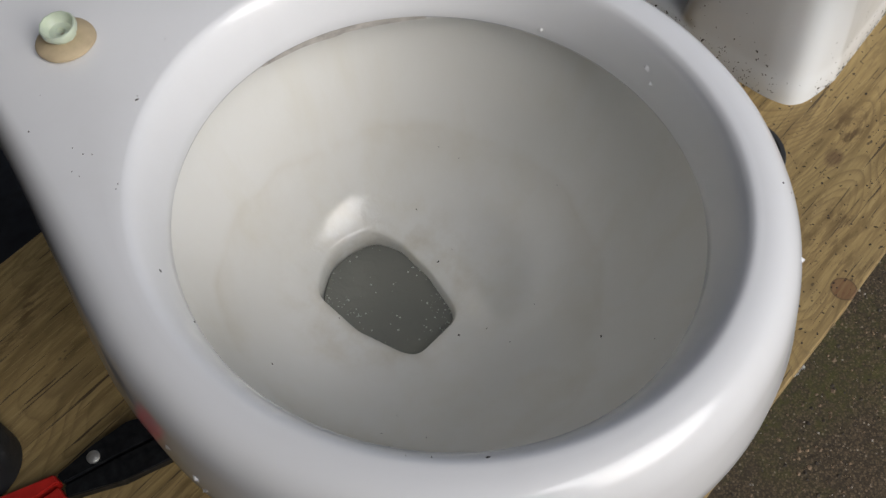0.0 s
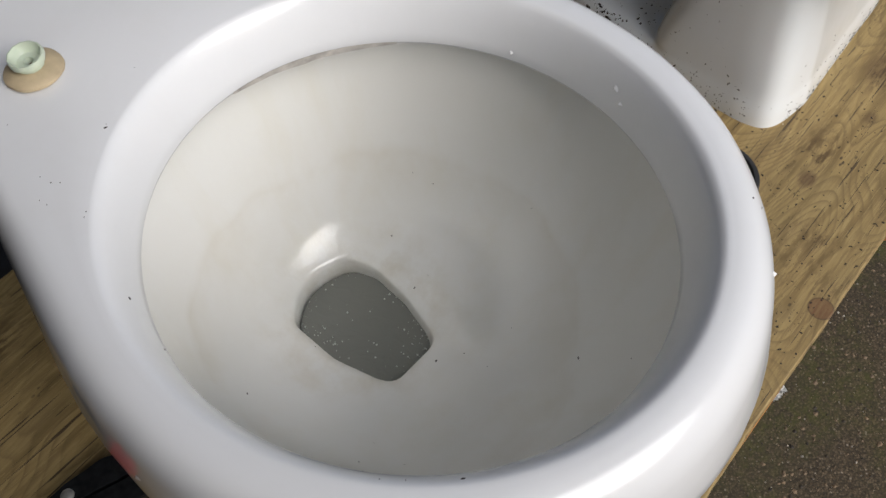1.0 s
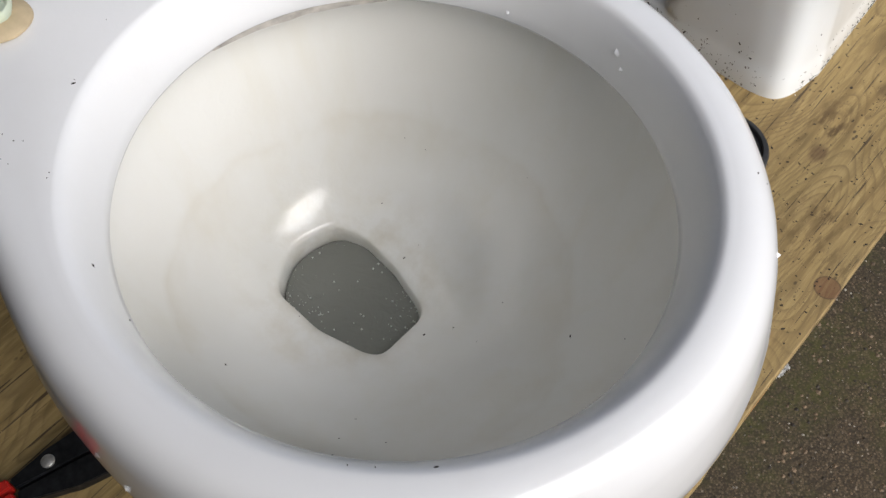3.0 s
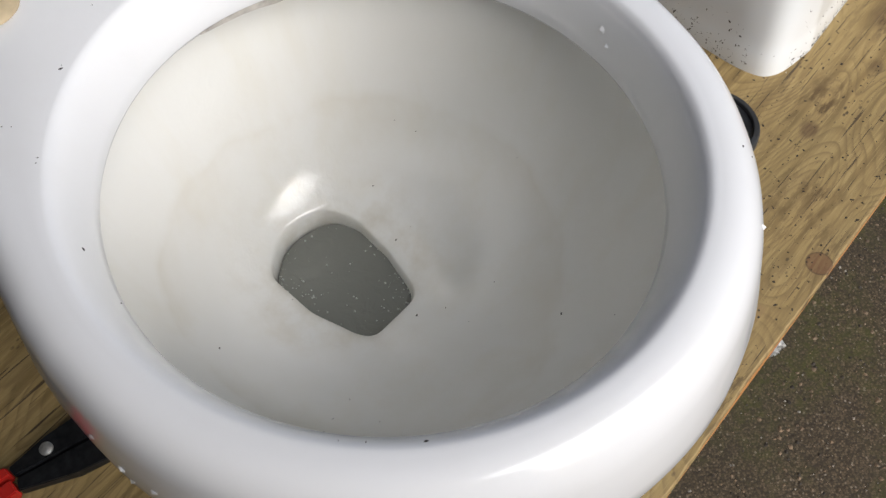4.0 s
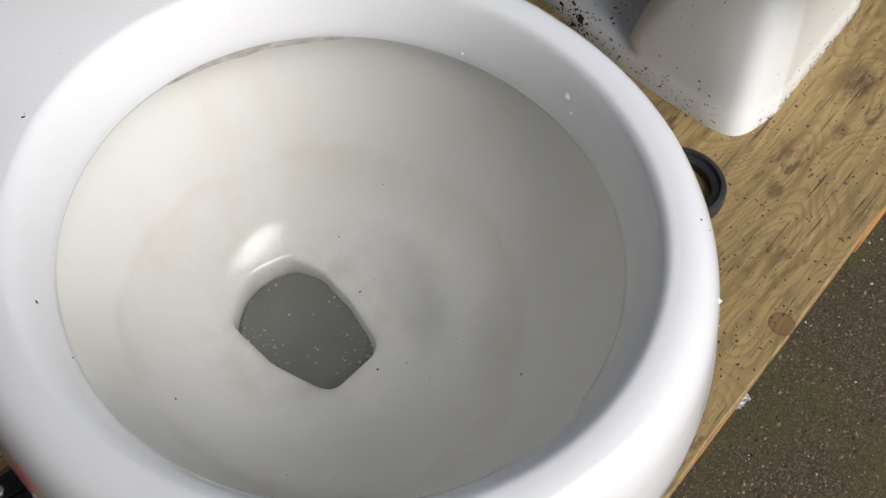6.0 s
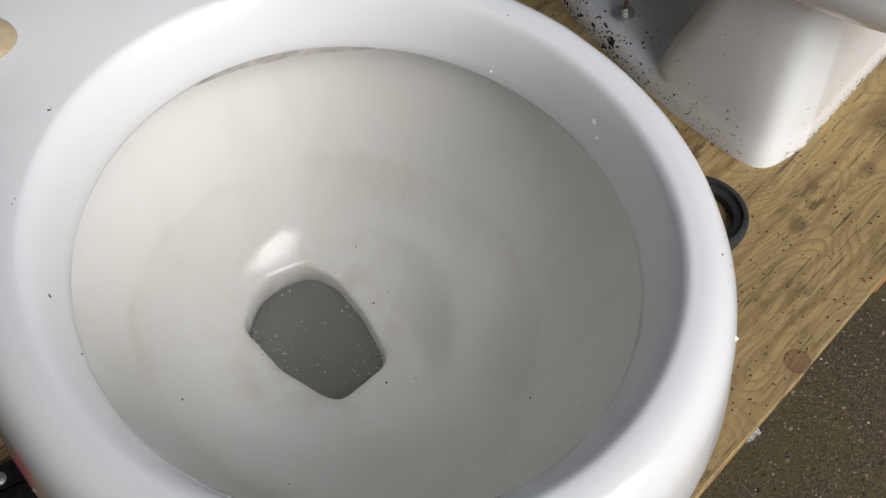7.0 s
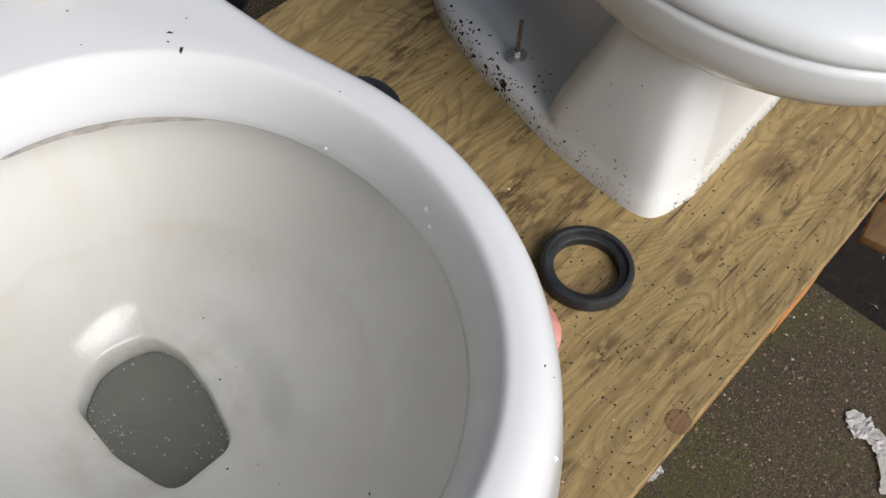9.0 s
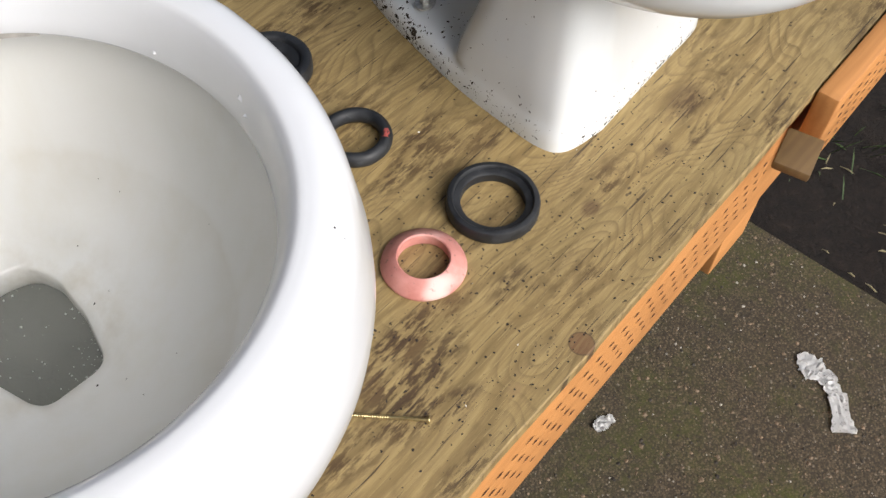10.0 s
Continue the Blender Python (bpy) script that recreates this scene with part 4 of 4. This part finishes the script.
def pebbles(name, label, mat, n, big, seed):
    rnd = random.Random(seed)
    bm = bmesh.new()
    for _ in range(n):
        p = Vector((rnd.uniform(0.45, 1.35), rnd.uniform(0.2, 1.35), GROUND))
        if (p - Vector((1.057, 1.250, GROUND))).dot(Vector((-0.668, -0.744, 0))) < 0.02:
            continue
        flake(bm, p, Vector((rnd.gauss(0, 0.1), rnd.gauss(0, 0.1), 1)), 0.0008 + big * rnd.random() ** 4, rnd, 0.002)
    tagged(mesh_object(name, bm, mat, False), label, "pebbles", kind="stuff")


pebbles("pale_pebbles", "pale pebbles showing in the concrete", plain("pale_stone", (0.36, 0.33, 0.28), 0.8, var=0.4, scale=40), 800, 0.0030, 31)
pebbles("brown_pebbles", "brown pebbles showing in the concrete", plain("brown_stone", (0.19, 0.135, 0.085), 0.8, var=0.5, scale=50), 3600, 0.0042, 33)
pebbles("dark_pebbles", "dark pebbles showing in the concrete", plain("dark_stone", (0.045, 0.036, 0.026), 0.8, var=0.5, scale=50), 2000, 0.0042, 35)


def straws():
    rnd = random.Random(41)
    for mat, name, label, n, cx, cy, sx, sy, z, ln in ((M_STRAW, "dry_straw", "dry straw and twigs on the soil", 40, 1.35, 1.33, 0.22, 0.18, GROUND - 0.03, 0.03),
                                                       (M_GRASS, "grass_blades", "sparse green grass blades on the soil", 60, 1.38, 1.42, 0.14, 0.14, GROUND - 0.03, 0.07)):
        bm = bmesh.new()
        for _ in range(n):
            p = Vector((rnd.gauss(cx, sx), rnd.gauss(cy, sy), z))
            if (p - Vector((1.057, 1.250, z))).dot(Vector((-0.668, -0.744, 0))) > -0.01:
                continue
            a = rnd.uniform(0, 6.28)
            d = Vector((math.cos(a), math.sin(a), rnd.uniform(0.05, 0.25) if mat is M_STRAW else rnd.uniform(0.4, 1.2))).normalized() * ln * rnd.uniform(0.4, 1.2)
            w = Vector((-math.sin(a), math.cos(a), 0)) * 0.0013
            m = p + d * 0.55 + Vector((0, 0, 0.004))
            v = [bm.verts.new(q) for q in (p - w, p + w, m + w * 0.8, p + d, m - w * 0.8)]
            bm.faces.new(v)
        bmesh.ops.solidify(bm, geom=list(bm.faces), thickness=0.0006)
        tagged(mesh_object(name, bm, mat, False), label, "grass", kind="stuff")


straws()


def tote(x, y, lx, ly, h, turn, mat, label):
    t = empty("storage_tote", Matrix.Translation((x, y, GROUND)) @ Matrix.Rotation(radians(turn), 4, "Z"), label, "tote")
    bm = bmesh.new()
    box(bm, (-lx / 2 + 0.02, -ly / 2 + 0.02, 0), (lx / 2 - 0.02, ly / 2 - 0.02, h), 0.03)
    part("body", bm, mat, t)
    bm = bmesh.new()
    box(bm, (-lx / 2, -ly / 2, h - 0.02), (lx / 2, ly / 2, h + 0.012), 0.012)
    part("lid", bm, mat, t)


tote(-0.46, 1.13, 0.62, 0.42, 0.20, 47, M_BLUEBLACK, "dark blue plastic tote with lid on the ground behind the bench")


def drops():
    """Water drops clinging to the outer wall of the near bowl."""
    rnd = random.Random(51)
    bm = bmesh.new()
    for x, z, big in ((0.030, 0.355, 0.0022), (0.036, 0.350, 0.0018), (0.050, 0.357, 0.0024), (0.080, 0.352, 0.0034), (0.033, 0.345, 0.002), (0.125, 0.350, 0.003), (0.010, 0.362, 0.002)):
        p = T1 @ Vector((x, -0.5, z))
        hit, nrm, _, _ = SURF1.ray_cast(p, T1.to_3x3() @ Vector((0, 1, 0)))
        if hit is not None:
            flake(bm, hit, nrm, big, rnd, 0.0012, 9, 1.5)
    for x, y, z, big in ((0.330, 0.577, 0.396, 0.0022), (0.401, 0.451, 0.394, 0.0016), (0.281, 0.632, 0.377, 0.0014), (0.334, 0.572, 0.388, 0.0015)):
        hit, nrm, _, _ = SURF1.find_nearest(Vector((x, y, z)))
        flake(bm, hit, nrm, big, rnd, 0.0016, 9, 1.3)
    tagged(mesh_object("glaze_chips", bm, M_PORC, True), "small pale drips on the outer glaze", "drips", kind="stuff")


drops()


def bubbles():
    rnd = random.Random(61)
    bm = bmesh.new()
    n = len(HOLE_PTS)
    for i in range(150):
        # crowded along two stretches of the edge, sparse elsewhere
        if i < 95:
            k = int(rnd.choice((rnd.gauss(0.08, 0.05), rnd.gauss(0.66, 0.07))) * n) % n
            f = 0.93 - 0.35 * rnd.random() ** 1.8
        else:
            k = rnd.randrange(n)
            f = 0.93 - 0.75 * rnd.random() ** 2.0
        p = HOLE_PTS[k]
        q = Vector((HC[0] + (p.x - HC[0]) * f, HC[1] + (p.y - HC[1]) * f, ZH - 0.0172))
        r = 0.0002 + 0.0008 * rnd.random() ** 3
        bmesh.ops.create_uvsphere(bm, u_segments=8, v_segments=5, radius=r, matrix=Matrix.Translation(T1 @ q))
    tagged(mesh_object("water_bubbles", bm, M_BUBBLE), "tiny bubbles floating on the murky water", "bubbles", kind="stuff")


M_BUBBLE = plain("bubble_film", (0.5, 0.52, 0.48), 0.05, var=0.05)
bubbles()
